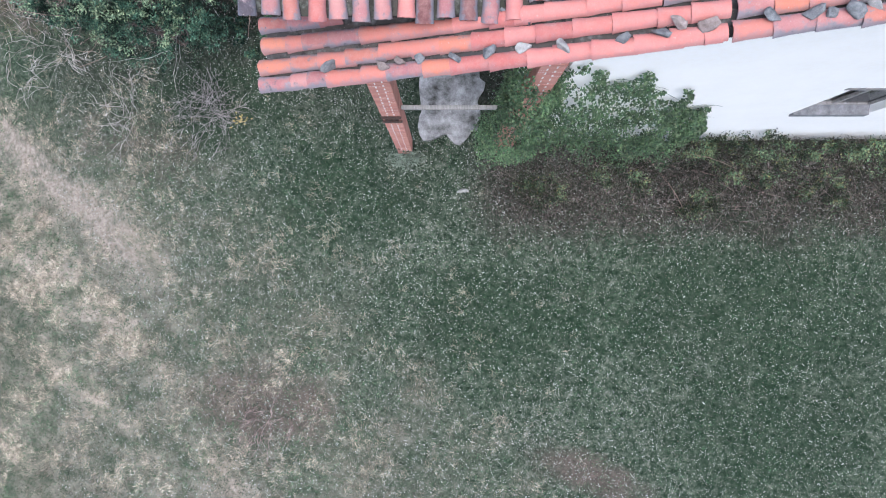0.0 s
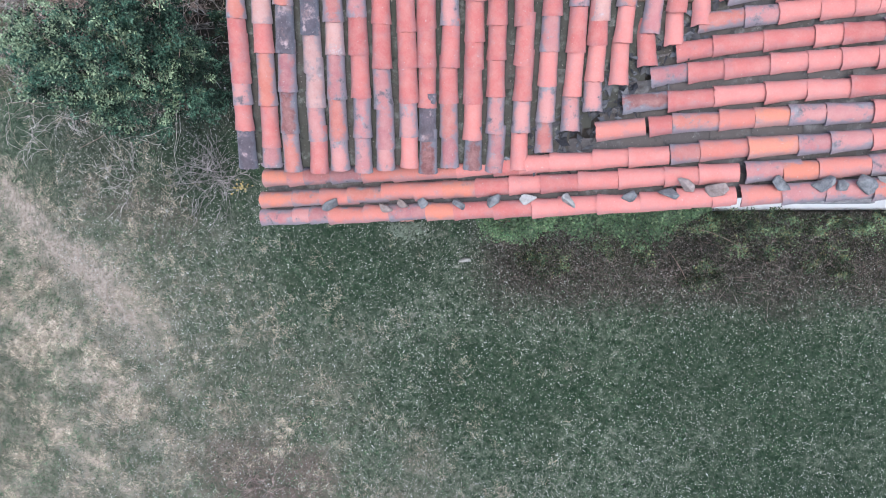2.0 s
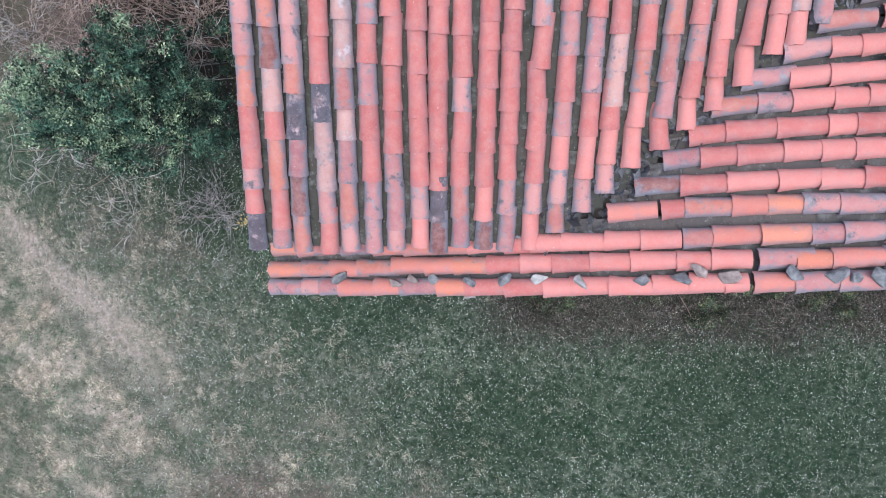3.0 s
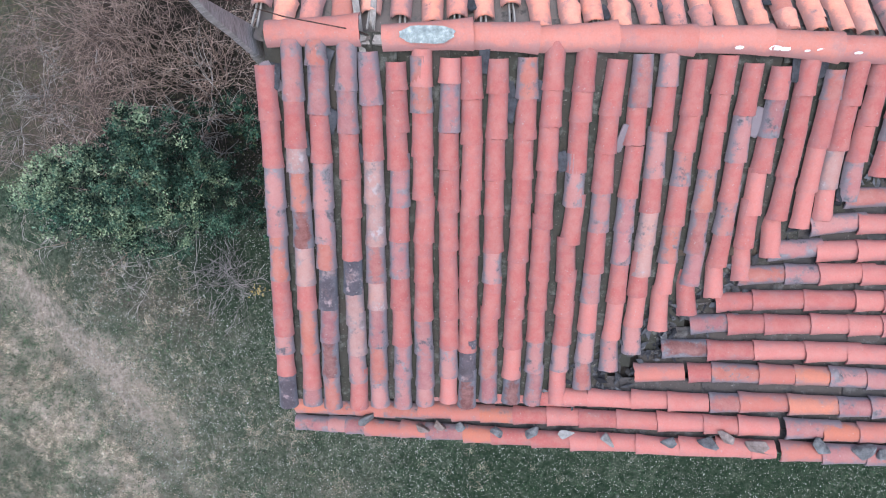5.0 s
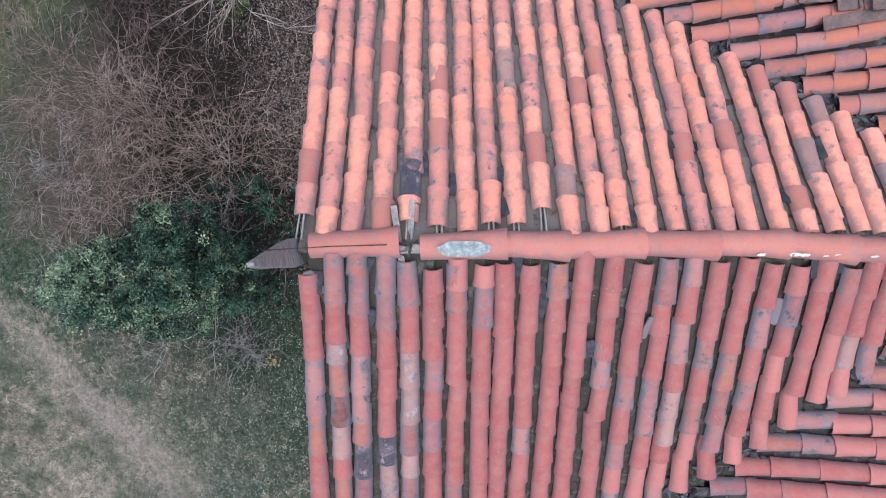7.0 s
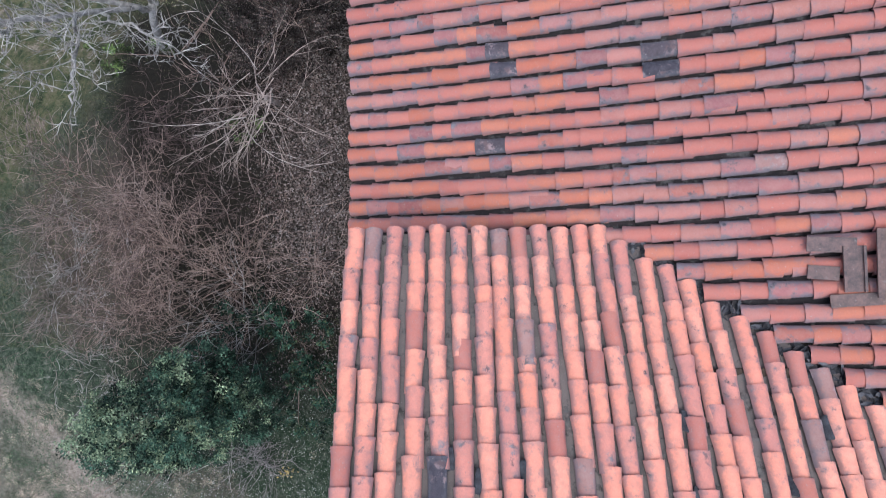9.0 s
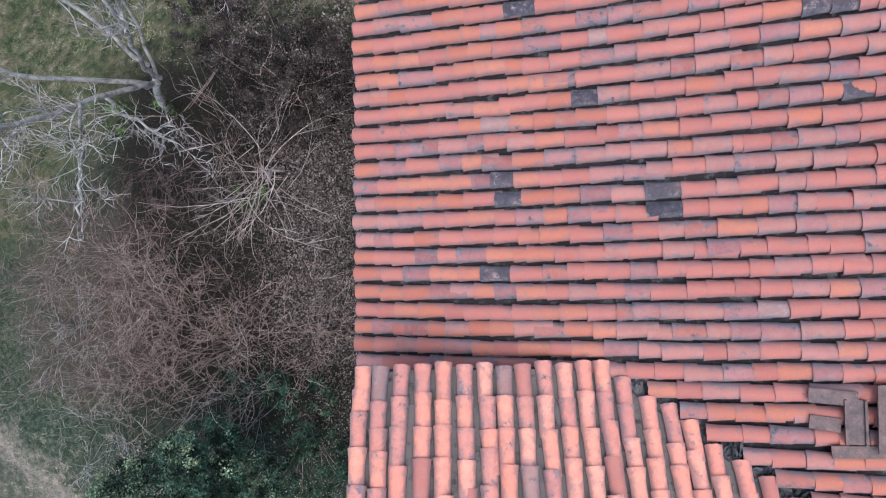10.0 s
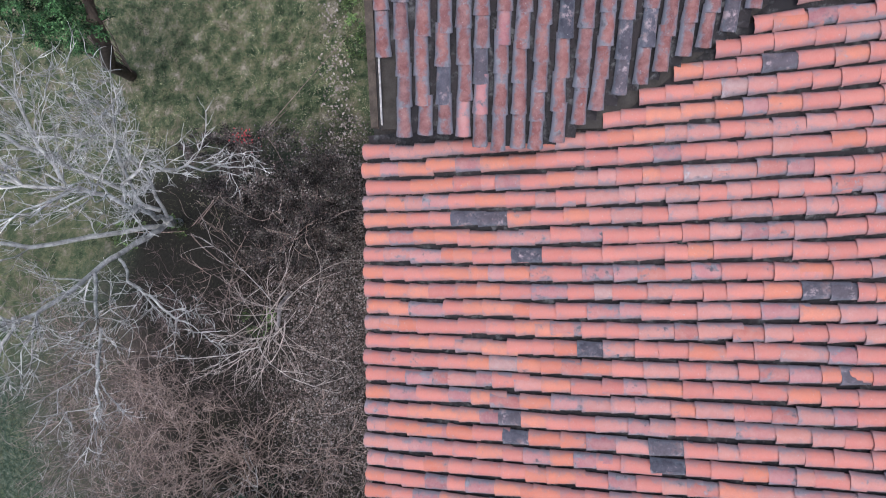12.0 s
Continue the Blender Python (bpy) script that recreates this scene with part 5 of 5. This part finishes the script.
for spot, word in (((-10.3, 8.1), "edge of the bank"), ((-10.1, 6.1), "foot of the bank"), ((-9.0, 5.9), "evergreen bush's side"), ((-10.8, 10.0), "bank's lower edge"), ((-8.7, 8.6), "middle of the scrub")):
    bare_shrub("bare_shrub", spot, 24, 1.7, 0.9, 0.008, [(0.20, 0.165, 0.145), (0.27, 0.23, 0.205), (0.14, 0.11, 0.098)], "leafless grey-brown scrub of fine twigs at the " + word, depth=2, kids=3, seed=int(-spot[0] * 10))

bare_shrub("bare_shrub", (-4.3, 5.9), 12, 1.3, 2.3, 0.011, GREY_BARK, "leafless grey shrub arching over an evergreen bush", lean=Vector((-0.9, -0.6, 0)), depth=1, kids=5, seed=51)


def limb_through(st, places, r0, r1, g, wobble=0.05, sides=7):
    """A gnarled limb as one tapered tube through the places given, bent smoothly between them."""
    P = [Vector(q) for q in places]
    pts = []
    for i in range(len(P) - 1):
        a, b, c, d = P[max(i - 1, 0)], P[i], P[i + 1], P[min(i + 2, len(P) - 1)]
        for k in range(4):
            t = k / 4
            q = 0.5 * (2 * b + (c - a) * t + (2 * a - 5 * b + 4 * c - d) * t * t + (3 * b - a - 3 * c + d) * t ** 3)
            pts.append(q + unit(g) * wobble * (0.4 if not pts else 1.0))
    pts.append(P[-1])
    st.tube(pts, r0, r1, sides)
    return pts


def crooked(st, p, d, length, r, g, depth):
    """A crooked twig that forks again and again, its ends turning up."""
    pts = cane(st, p, d, length, r, Vector((0, 0, 0.55)) + unit(g) * 0.5, g, 6, 0.30, 5 if r > 0.012 else 3)
    if depth:
        for k in range(3 if depth > 1 else 4):
            i = g.randrange(1, len(pts) - 1)
            way = (pts[i + 1] - pts[i]).normalized() + unit(g, -0.4, 0.6) * 0.95
            crooked(st, pts[i], way, length * g.uniform(0.4, 0.7), max(0.0055, r * 0.62), g, depth - 1)


TREE_LIMBS = (
    # places along each limb, its radii, the share from which twigs grow, their number and length
    (((-6.25, 12.0, 0.9), (-6.35, 11.75, 1.6), (-6.6, 11.25, 2.7), (-6.75, 10.75, 3.7), (-7.05, 10.6, 4.3), (-7.5, 10.4, 4.8)), 0.056, 0.02, 0.35, 9, 0.9),
    (((-6.2, 12.1, 0.9), (-6.1, 12.15, 1.8), (-5.65, 12.2, 3.2), (-5.35, 12.3, 4.2), (-5.7, 12.45, 4.8), (-6.5, 12.5, 5.1)), 0.05, 0.018, 0.4, 10, 0.9),
    (((-6.55, 11.2, 2.8), (-6.0, 10.6, 3.7), (-5.6, 9.95, 4.35), (-5.5, 9.4, 4.6)), 0.032, 0.012, 0.2, 9, 0.75),
    (((-6.45, 11.4, 2.3), (-5.8, 11.0, 3.0), (-5.1, 10.7, 3.4), (-4.7, 10.3, 3.5)), 0.028, 0.010, 0.3, 7, 0.7),
    (((-5.45, 12.3, 4.0), (-5.0, 12.7, 4.45), (-4.6, 12.75, 3.9), (-4.15, 12.85, 3.2)), 0.028, 0.010, 0.2, 9, 0.7),
    (((-5.7, 12.3, 3.0), (-5.6, 13.0, 3.9), (-5.3, 13.6, 4.4)), 0.034, 0.012, 0.2, 12, 0.85),
    (((-5.9, 12.5, 4.5), (-6.2, 13.1, 4.7), (-6.5, 13.9, 4.9)), 0.03, 0.012, 0.1, 12, 0.9),
    (((-6.25, 12.25, 1.2), (-6.9, 12.9, 2.9), (-7.3, 13.3, 4.0), (-7.6, 13.8, 4.6)), 0.045, 0.014, 0.35, 10, 0.9),
    (((-6.9, 10.7, 4.1), (-7.0, 10.0, 4.4), (-6.9, 9.4, 4.7)), 0.028, 0.012, 0.1, 8, 0.8),
    (((-6.3, 11.95, 1.0), (-7.3, 11.7, 2.6), (-8.0, 11.6, 3.8), (-8.6, 11.3, 4.5)), 0.05, 0.014, 0.4, 9, 0.9),
    (((-6.2, 12.1, 1.0), (-6.1, 12.9, 2.2), (-6.1, 13.5, 3.2)), 0.036, 0.012, 0.4, 9, 0.8),
)


def grey_tree():
    """Low-forking leafless tree: crooked pale limbs that rise over the scrub from a base in its shade."""
    g = random.Random(42)
    tree = tagged(new("bare_tree"), "leafless pale grey tree with long spreading limbs", "tree")
    mat = foliage("pale grey bark", [(0.34, 0.335, 0.315), (0.44, 0.435, 0.415), (0.26, 0.252, 0.235), (0.39, 0.38, 0.365)], 0.85, 3.0)
    bole = Strands()
    base = Vector((-7.2, 12.05, ground_z(-7.2, 12.05) - 0.1))
    bole.tube([base, Vector((-7.0, 12.05, -0.9)), Vector((-6.6, 12.05, 0.2)), Vector((-6.22, 12.04, 1.05))], 0.12, 0.06, 9)
    bole.make("trunk", mat, tree, "", True)
    for places, r0, r1, share, twigs, reach in TREE_LIMBS:
        limb = Strands()
        pts = limb_through(limb, places, r0, r1, g)
        for _ in range(2 * twigs):
            i = g.randrange(int(share * len(pts)), len(pts) - 1)
            way = (pts[i + 1] - pts[i]).normalized() * 0.8 + unit(g, -0.3, 0.7)
            crooked(limb, pts[i], way, reach * g.uniform(0.6, 1.3), max(0.009, r1 * 0.8), g, 2)
        limb.make("limb", mat, tree, "", True)


def arching_shrub():
    """A shrub whose leaning stem divides at breast height into long straight shoots, most of them arching south."""
    g = random.Random(4)
    thing = tagged(new("bare_shrub"), "leafless grey-brown shrub of long arching shoots", "shrub")
    mat = foliage("long shoots bark", [(0.27, 0.225, 0.20), (0.36, 0.31, 0.28), (0.19, 0.153, 0.133)], 0.85, 2.0)
    pale = foliage("long pale shoots bark", [(0.34, 0.30, 0.275), (0.42, 0.385, 0.355), (0.27, 0.235, 0.21)], 0.85, 2.0)
    hub = Vector((-4.0, 10.1, 1.65))
    foot = Vector((-4.25, 10.5, ground_z(-4.25, 10.5) - 0.05))
    stem = Strands()
    limb_through(stem, (foot, (-4.2, 10.4, 0.6), hub), 0.05, 0.032, g, 0.02)
    stem.make("stem", mat, thing, "", True)
    for k in range(34):
        st = Strands()
        if k < 13:  # southward, to both sides
            a, long, lift = -1.75 + g.gauss(0, 0.62), g.uniform(1.0, 2.1), g.uniform(-0.1, 0.7)
        elif k < 25:  # a brush to the south-west and west
            a, long, lift = 3.65 + g.gauss(0, 0.45), g.uniform(0.9, 2.1), g.uniform(-0.2, 0.5)
        else:  # a few long ones to the north-east and north
            a, long, lift = 0.9 + g.gauss(0, 0.75), g.uniform(0.8, 1.9), g.uniform(0.0, 0.6)
        back = g.uniform(0.0, 1.0) ** 2
        start = hub.lerp(Vector((-4.2, 10.4, 0.6)), back) + Vector((g.gauss(0, 0.26), g.gauss(0, 0.26), g.gauss(0, 0.15)))
        pts = cane(st, start, Vector((math.cos(a), math.sin(a), lift)), long, g.uniform(0.006, 0.012), Vector((0, 0, -0.55)) + unit(g, -0.2, 0.2) * 1.0, g, 8, 0.15, 5)
        for _ in range(g.randrange(2, 7)):
            i = g.randrange(3, len(pts) - 1)
            cane(st, pts[i], (pts[i + 1] - pts[i]).normalized() + unit(g) * 0.6, long * g.uniform(0.2, 0.45), 0.006, unit(g) * 0.4, g, 5, 0.12, 3)
        st.make("shoot", pale if k % 6 == 0 else mat, thing, "", True)
    return thing


arching_shrub()
grey_tree()


def leafy(name, label, lobes, leaves, size, tones, seed, stem_from, category="bush", twigs=40, bark=BROWN_BARK, fall=0.35, light=None):
    """A leafy bush: stems to clumps of leaves that fill lobes (centre, radii) unevenly."""
    g = random.Random(seed)
    thing = tagged(new(name), label, category)
    crown = Strands()
    bark_mat = foliage(name + " bark", bark, 0.85)
    clumps = []
    total = sum(r[0] * r[1] for c, r in lobes)
    for c, r in lobes:
        n = max(4, int(leaves / 60 * r[0] * r[1] / total))
        for k in range(n):
            d = unit(g, -0.35, 1.0)
            q = g.uniform(0.55, 1.0) * (1 + 0.22 * noise.noise((d.x * 2 + c[0], d.y * 2, d.z * 2 + seed)))
            clumps.append((Vector((c[0] + d.x * r[0] * q, c[1] + d.y * r[1] * q, c[2] + d.z * r[2] * q)), d))
    lit_tops = Strands()
    for p, d in clumps:
        spread = g.uniform(0.09, 0.19)
        # upper and western clumps take paler leaves: light on the crown, painted
        leafage = lit_tops if light and d.z > 0.15 and g.random() < 0.15 + 0.5 * smoothstep(0.5, -0.9, d.x + 0.8 * noise.noise(p * 0.9)) else crown
        for j in range(60):
            o = unit(g) * spread * g.uniform(0.2, 1.0)
            dd = (unit(g) + d * 0.7 + Vector((0, 0, -fall))).normalized()
            up = (Vector((0, 0, 1)) + unit(g) * 0.6).normalized()
            long = size * g.uniform(0.6, 1.3)
            leafage.leaf(p + o, dd, up, long, long * g.uniform(0.4, 0.62))
    base = Vector((stem_from[0], stem_from[1], ground_z(*stem_from) - 0.05))
    for p, d in g.sample(clumps, min(twigs, len(clumps))):
        way = p - base
        stem = Strands()
        cane(stem, base + Vector((g.gauss(0, 0.05), g.gauss(0, 0.05), 0)), way + Vector((0, 0, 0.8)), way.length * 1.02, 0.016, Vector((0, 0, -0.5)), g, 7, 0.12, 4)
        stem.make("stem", bark_mat, thing, "", True)
    crown.make("crown", foliage(name + " leaves", tones, 0.55, 2.6, 0.4, 0.5, True), thing)
    if light:
        lit_tops.make("young_growth", foliage(name + " young leaves", light, 0.5, 3.0, 0.0, 0.5), thing, "paler grey-green young leaves")
    return thing


EVERGREEN = [(0.010, 0.028, 0.019), (0.020, 0.052, 0.036), (0.055, 0.10, 0.068), (0.013, 0.036, 0.025), (0.09, 0.135, 0.09), (0.032, 0.072, 0.05), (0.045, 0.085, 0.06)]
# light: paler leaf tones that stand in for the bush's lit side
leafy("evergreen_bush", "dense dark evergreen bush with small glossy leaves", [((-5.75, 4.6, 1.7), (1.15, 0.85, 1.75)), ((-4.95, 4.85, 1.5), (0.75, 0.75, 1.6)), ((-6.45, 4.35, 1.6), (0.75, 0.65, 1.6)), ((-4.5, 4.5, 0.8), (0.6, 0.7, 1.2)), ((-5.5, 3.9, 1.0), (0.75, 0.5, 1.2)), ((-5.2, 5.4, 1.6), (0.6, 0.5, 1.5))], 52000, 0.05, EVERGREEN, 3, (-5.5, 4.4), twigs=24, light=[(0.11, 0.165, 0.10), (0.19, 0.26, 0.165), (0.27, 0.33, 0.20), (0.065, 0.11, 0.068), (0.15, 0.215, 0.135)])
leafy("ivy_bush", "low dark green ivy beside brown shrub", [((-3.6, 5.6, 0.4), (0.7, 0.7, 0.6)), ((-3.5, 4.4, 0.2), (0.7, 1.0, 0.5)), ((-4.6, 6.2, 0.3), (0.8, 0.5, 0.5))], 4200, 0.07, EVERGREEN[:4] + [(0.08, 0.10, 0.05)], 13, (-3.7, 5.2), twigs=12)
leafy("dark_bush", "straggling bush with sparse dark purple-brown leaves", [((-4.5, 12.9, 0.5), (1.3, 1.0, 1.2)), ((-3.4, 12.5, 0.1), (0.9, 1.1, 0.9)), ((-5.4, 13.2, 0.4), (0.8, 0.8, 0.9)), ((-3.6, 11.5, 0.0), (0.8, 0.7, 0.6)), ((-4.4, 11.6, 0.0), (0.8, 0.6, 0.6)), ((-4.0, 12.3, 0.5), (1.2, 0.8, 0.9))], 44000, 0.044, [(0.036, 0.030, 0.029), (0.065, 0.052, 0.048), (0.024, 0.021, 0.020), (0.13, 0.112, 0.10), (0.03, 0.034, 0.024), (0.09, 0.06, 0.055), (0.045, 0.036, 0.034), (0.20, 0.185, 0.17)], 14, (-4.3, 12.6), twigs=24)
leafy("evergreen_tree", "dark-trunked evergreen tree at the edge of the clearing", [((-7.9, 15.75, 0.9), (0.65, 0.5, 0.5)), ((-8.4, 16.2, 0.9), (0.7, 0.6, 0.6)), ((-7.9, 16.4, 1.5), (0.7, 0.6, 0.6)), ((-9.0, 16.4, 0.7), (0.8, 0.7, 0.6)), ((-8.8, 15.8, 0.2), (0.5, 0.4, 0.4))], 15000, 0.06, [(0.012, 0.036, 0.014), (0.03, 0.075, 0.028), (0.06, 0.12, 0.045), (0.018, 0.05, 0.02), (0.10, 0.16, 0.07)], 17, (-9.06, 15.9), "tree", 12)
trunk = Strands()
trunk.tube([Vector((-9.06, 15.9, ground_z(-9.06, 15.9) - 0.1)), Vector((-8.95, 15.85, -2.0)), Vector((-8.5, 15.7, -1.2)), Vector((-7.8, 15.6, 0.2)), Vector((-7.55, 15.75, 0.9)), Vector((-7.45, 16.3, 1.4))], 0.15, 0.16, 9)
trunk.make("trunk", dark_wood, bpy.data.objects["evergreen_tree"], "dark leaning trunk", True)
leafy("low_weeds", "low bright green weeds among the scrub", [((-8.2, 11.8, -1.4), (0.7, 0.35, 0.35)), ((-4.9, 9.9, -0.2), (0.4, 0.3, 0.35)), ((-6.9, 11.9, -1.0), (0.4, 0.3, 0.3)), ((-2.7, 16.7, -1.3), (0.5, 1.2, 0.25))], 3200, 0.06, [(0.08, 0.13, 0.045), (0.13, 0.18, 0.06), (0.05, 0.09, 0.04)], 19, (-6.9, 11.9), "weeds", 4)

# ivy up the south wall and round the second pillar
ivy = Strands()
g = random.Random(66)
IVY_TOP = ((1.4, 4.9), (1.8, 4.8), (3.05, 4.0), (3.9, 2.9), (4.5, 1.5), (5.0, 0.4))


def ivy_top(x):
    for (x0, z0), (x1, z1) in zip(IVY_TOP, IVY_TOP[1:]):
        if x <= x1:
            return z0 + (z1 - z0) * (x - x0) / (x1 - x0)
    return 0.0


for k in range(30000):
    if k % 3:
        x = g.uniform(1.45, 5.0)
        gz = ground_z(x, 1.8)
        top = ivy_top(x) + 0.55 * noise.noise((x * 2.6, 0.0, 6.0)) + 0.25 * noise.noise((x * 8.0, 1.0, 6.0))
        z = gz + 0.5 + (top - gz - 0.5) * g.random() ** 0.75
        if z > top or noise.noise((x * 2.1, z * 2.1, 40.0)) < -0.32 and z > 2.6:
            continue
        bulge = max(0.0, 0.5 + noise.noise((x * 1.7, z * 1.7, 3.0)) + 0.5 * noise.noise((x * 4.5, z * 4.5, 3.0)))
        y = 2.13 - (0.06 + 0.62 * bulge * smoothstep(0.0, 1.6, top - z)) * g.uniform(0.35, 1.0)
    else:
        z = g.uniform(0.2, 5.3) + 0.2 * noise.noise((g.random() * 6, 0, 1.0))
        a = g.uniform(2.4, 6.6)
        lump = 0.33 + 0.16 * noise.noise((math.cos(a) * 1.6, math.sin(a) * 1.6, z * 1.5)) + 0.14 * smoothstep(4.3, 1.5, z)
        r = lump * g.uniform(0.6, 1.05)
        x, y = 1.16 + r * math.cos(a) * 1.15, 2.06 + r * math.sin(a)
        if z > 4.75 + 0.5 * smoothstep(0.1, -0.7, math.cos(a)) + 0.5 * noise.noise((a * 2.0, 3.0, 0.0)) or (abs(x - 1.18) < 0.16 and abs(y - 2.08) < 0.16):
            continue
    d = (unit(g) + Vector((0, -0.5, -0.5))).normalized()
    long = g.uniform(0.022, 0.055)
    ivy.leaf(Vector((x, y, z)), d, (Vector((0, -0.6, 0.8)) + unit(g) * 0.6).normalized(), long, long * g.uniform(0.6, 0.85))
for k in range(12):
    x = g.uniform(2.0, 4.6)
    z = max(0.6, ivy_top(x) - g.uniform(0.1, 0.8))
    cane(ivy, Vector((x, 2.11, z)), Vector((g.uniform(0.1, 1), -0.1, g.uniform(0.0, 0.8))), g.uniform(0.25, 0.6), 0.005, Vector((0.2, -0.1, -0.2)), g, 6, 0.2, 3)
tagged(ivy.make("wall_ivy", foliage("ivy leaves", [(0.022, 0.05, 0.022), (0.05, 0.095, 0.042), (0.09, 0.145, 0.065), (0.03, 0.065, 0.03), (0.13, 0.165, 0.08)], 0.45, 2.0, 0.5, 0.4)), "green ivy climbing the white wall and the brick pillar", "ivy", kind="stuff")

leafy("wall_weeds", "low green weeds along the foot of the white wall", [((3.5, 1.45, 0.2), (0.7, 0.4, 0.35)), ((6.0, 1.5, 0.25), (0.8, 0.38, 0.35)), ((7.4, 1.2, 0.2), (0.6, 0.5, 0.3)), ((4.9, 0.9, 0.1), (0.5, 0.35, 0.2)), ((2.0, 1.2, 0.1), (0.6, 0.4, 0.3)), ((5.2, 1.8, 0.3), (0.8, 0.25, 0.35)), ((8.3, 1.7, 0.3), (0.6, 0.3, 0.35))] + [((4.7 + 0.55 * k, 1.89, 0.70 + 0.16 * (k % 3) - 0.12 * (k % 2)), (0.36, 0.24, 0.32 + 0.08 * (k % 2))) for k in range(9)], 19000, 0.042, [(0.045, 0.085, 0.05), (0.075, 0.125, 0.07), (0.12, 0.15, 0.08), (0.055, 0.08, 0.05), (0.16, 0.14, 0.06)], 71, (4.0, 1.9), "weeds", 3)

# brown weeds along the foot of the wall
weeds, stalks = Strands(), Strands()
def heap(x, y):
    """Height of the withered growth banked against the wall."""
    n = noise.noise((x * 0.9, y * 0.9, 12.0)) + 0.5 * noise.noise((x * 2.6, y * 2.6, 5.0))
    return max(0.03, (0.14 + (1.0 if x < 4.6 else 0.45) * smoothstep(0.9, 2.1, y)) * (1 + 0.6 * n))


for k in range(60000):
    x = g.uniform(0.2, 9.2)
    y = 2.1 - abs(g.gauss(0, 0.95))
    n = noise.noise((x * 0.7, y * 0.7, 12.0)) + 0.4 * noise.noise((x * 2.4, y * 2.4, 2.0))
    if g.random() > smoothstep(-0.9, 1.0, y + 1.0 * n - 0.12 + 0.05 * x) or y > 2.08 and x > 1.4 or (x < 1.1 and y > 1.7) or g.random() > smoothstep(0.2, 1.5, x + 0.8 * n):
        continue
    z = ground_z(x, y) + heap(x, y) * g.uniform(0.45, 1.05)
    d = unit(g, -0.5, 0.6)
    long = g.uniform(0.016, 0.045)
    weeds.leaf(Vector((x, y, z)), d, (Vector((0, 0, 1)) + unit(g) * 0.7).normalized(), long, long * g.uniform(0.35, 0.6))
for k in range(2400):
    x = g.uniform(0.9, 9.0)
    y = 2.0 - abs(g.gauss(0, 0.75))
    if y < 0.1 + 0.9 * noise.noise((x, y, 1.0)) or g.random() > smoothstep(0.6, 1.6, x):
        continue
    p = Vector((x, y, ground_z(x, y) + heap(x, y) * g.uniform(0.0, 0.6)))
    cane(stalks, p, unit(g, 0.2, 1.0), g.uniform(0.2, 0.6), 0.004, Vector((0, -0.2, -0.8)), g, 5, 0.22, 3)
tagged(weeds.make("weeds", foliage("withered weeds", [(0.019, 0.024, 0.015), (0.064, 0.051, 0.046), (0.018, 0.029, 0.014), (0.096, 0.077, 0.07), (0.026, 0.038, 0.019), (0.045, 0.035, 0.032), (0.014, 0.023, 0.011), (0.173, 0.166, 0.16), (0.032, 0.048, 0.024), (0.07, 0.054, 0.051)], 0.8, 1.0, 0.6, 0.5)), "withered brown and green weeds at the foot of the wall", "weeds", kind="stuff")
tagged(stalks.make("weed_stalks", foliage("dry stalks", [(0.17, 0.135, 0.125), (0.10, 0.075, 0.07), (0.23, 0.19, 0.18)], 0.85)), "dry brown weed stalks at the foot of the wall", "weeds", kind="stuff")
porch_weeds = Strands()
for k in range(900):
    x, y = -0.72 + g.gauss(0, 0.22), 1.82 + g.gauss(0, 0.14)
    if y > 1.92:
        continue
    z = ground_z(x, y) + abs(g.gauss(0, 0.35))
    porch_weeds.leaf(Vector((x, y, z)), unit(g, -0.3, 0.8), (Vector((0, 0, 1)) + unit(g) * 0.6).normalized(), g.uniform(0.04, 0.08), g.uniform(0.015, 0.03))
tagged(porch_weeds.make("pillar_weeds", foliage("grey-green weeds", [(0.10, 0.13, 0.10), (0.16, 0.19, 0.15), (0.07, 0.09, 0.06)], 0.7)), "grey-green weeds growing round the pillar's foot", "weeds", kind="stuff")

rg = random.Random(9)
rock = new("stone", stone_mesh(rg, 0.24, stone_pale))
rock.matrix_basis = pose(0.39, 1.14, ground_z(0.39, 1.14) + 0.05, 0, 0, 20)
tagged(rock, "pale flat stone lying on the lawn", "stone")
yellow = Strands()
for k in range(28):
    x, y = -4.22 + rg.gauss(0, 0.09), 2.65 + rg.gauss(0, 0.06)
    yellow.leaf(Vector((x, y, ground_z(x, y) + rg.uniform(0.03, 0.2))), unit(rg, -0.4, 0.4), Vector((0, 0, 1)), 0.06, 0.035)
tagged(yellow.make("yellow_leaves", foliage("yellow leaves", [(0.40, 0.29, 0.09), (0.33, 0.26, 0.12), (0.24, 0.22, 0.1)], 0.7)), "small patch of yellow leaves in the grass", "leaves", kind="stuff")

red = Strands()
for k in range(40):
    red.leaf(Vector((-4.75 + rg.gauss(0, 0.13), 13.6 + rg.gauss(0, 0.09), 1.1 + rg.uniform(-0.2, 0.25))), unit(rg, -0.4, 0.4), Vector((0, 0, 1)), 0.05, 0.03)
red.make("red_leaves", foliage("red leaves", [(0.35, 0.05, 0.06), (0.24, 0.05, 0.055), (0.45, 0.09, 0.09)], 0.7), bpy.data.objects["dark_bush"], "few bright red leaves")
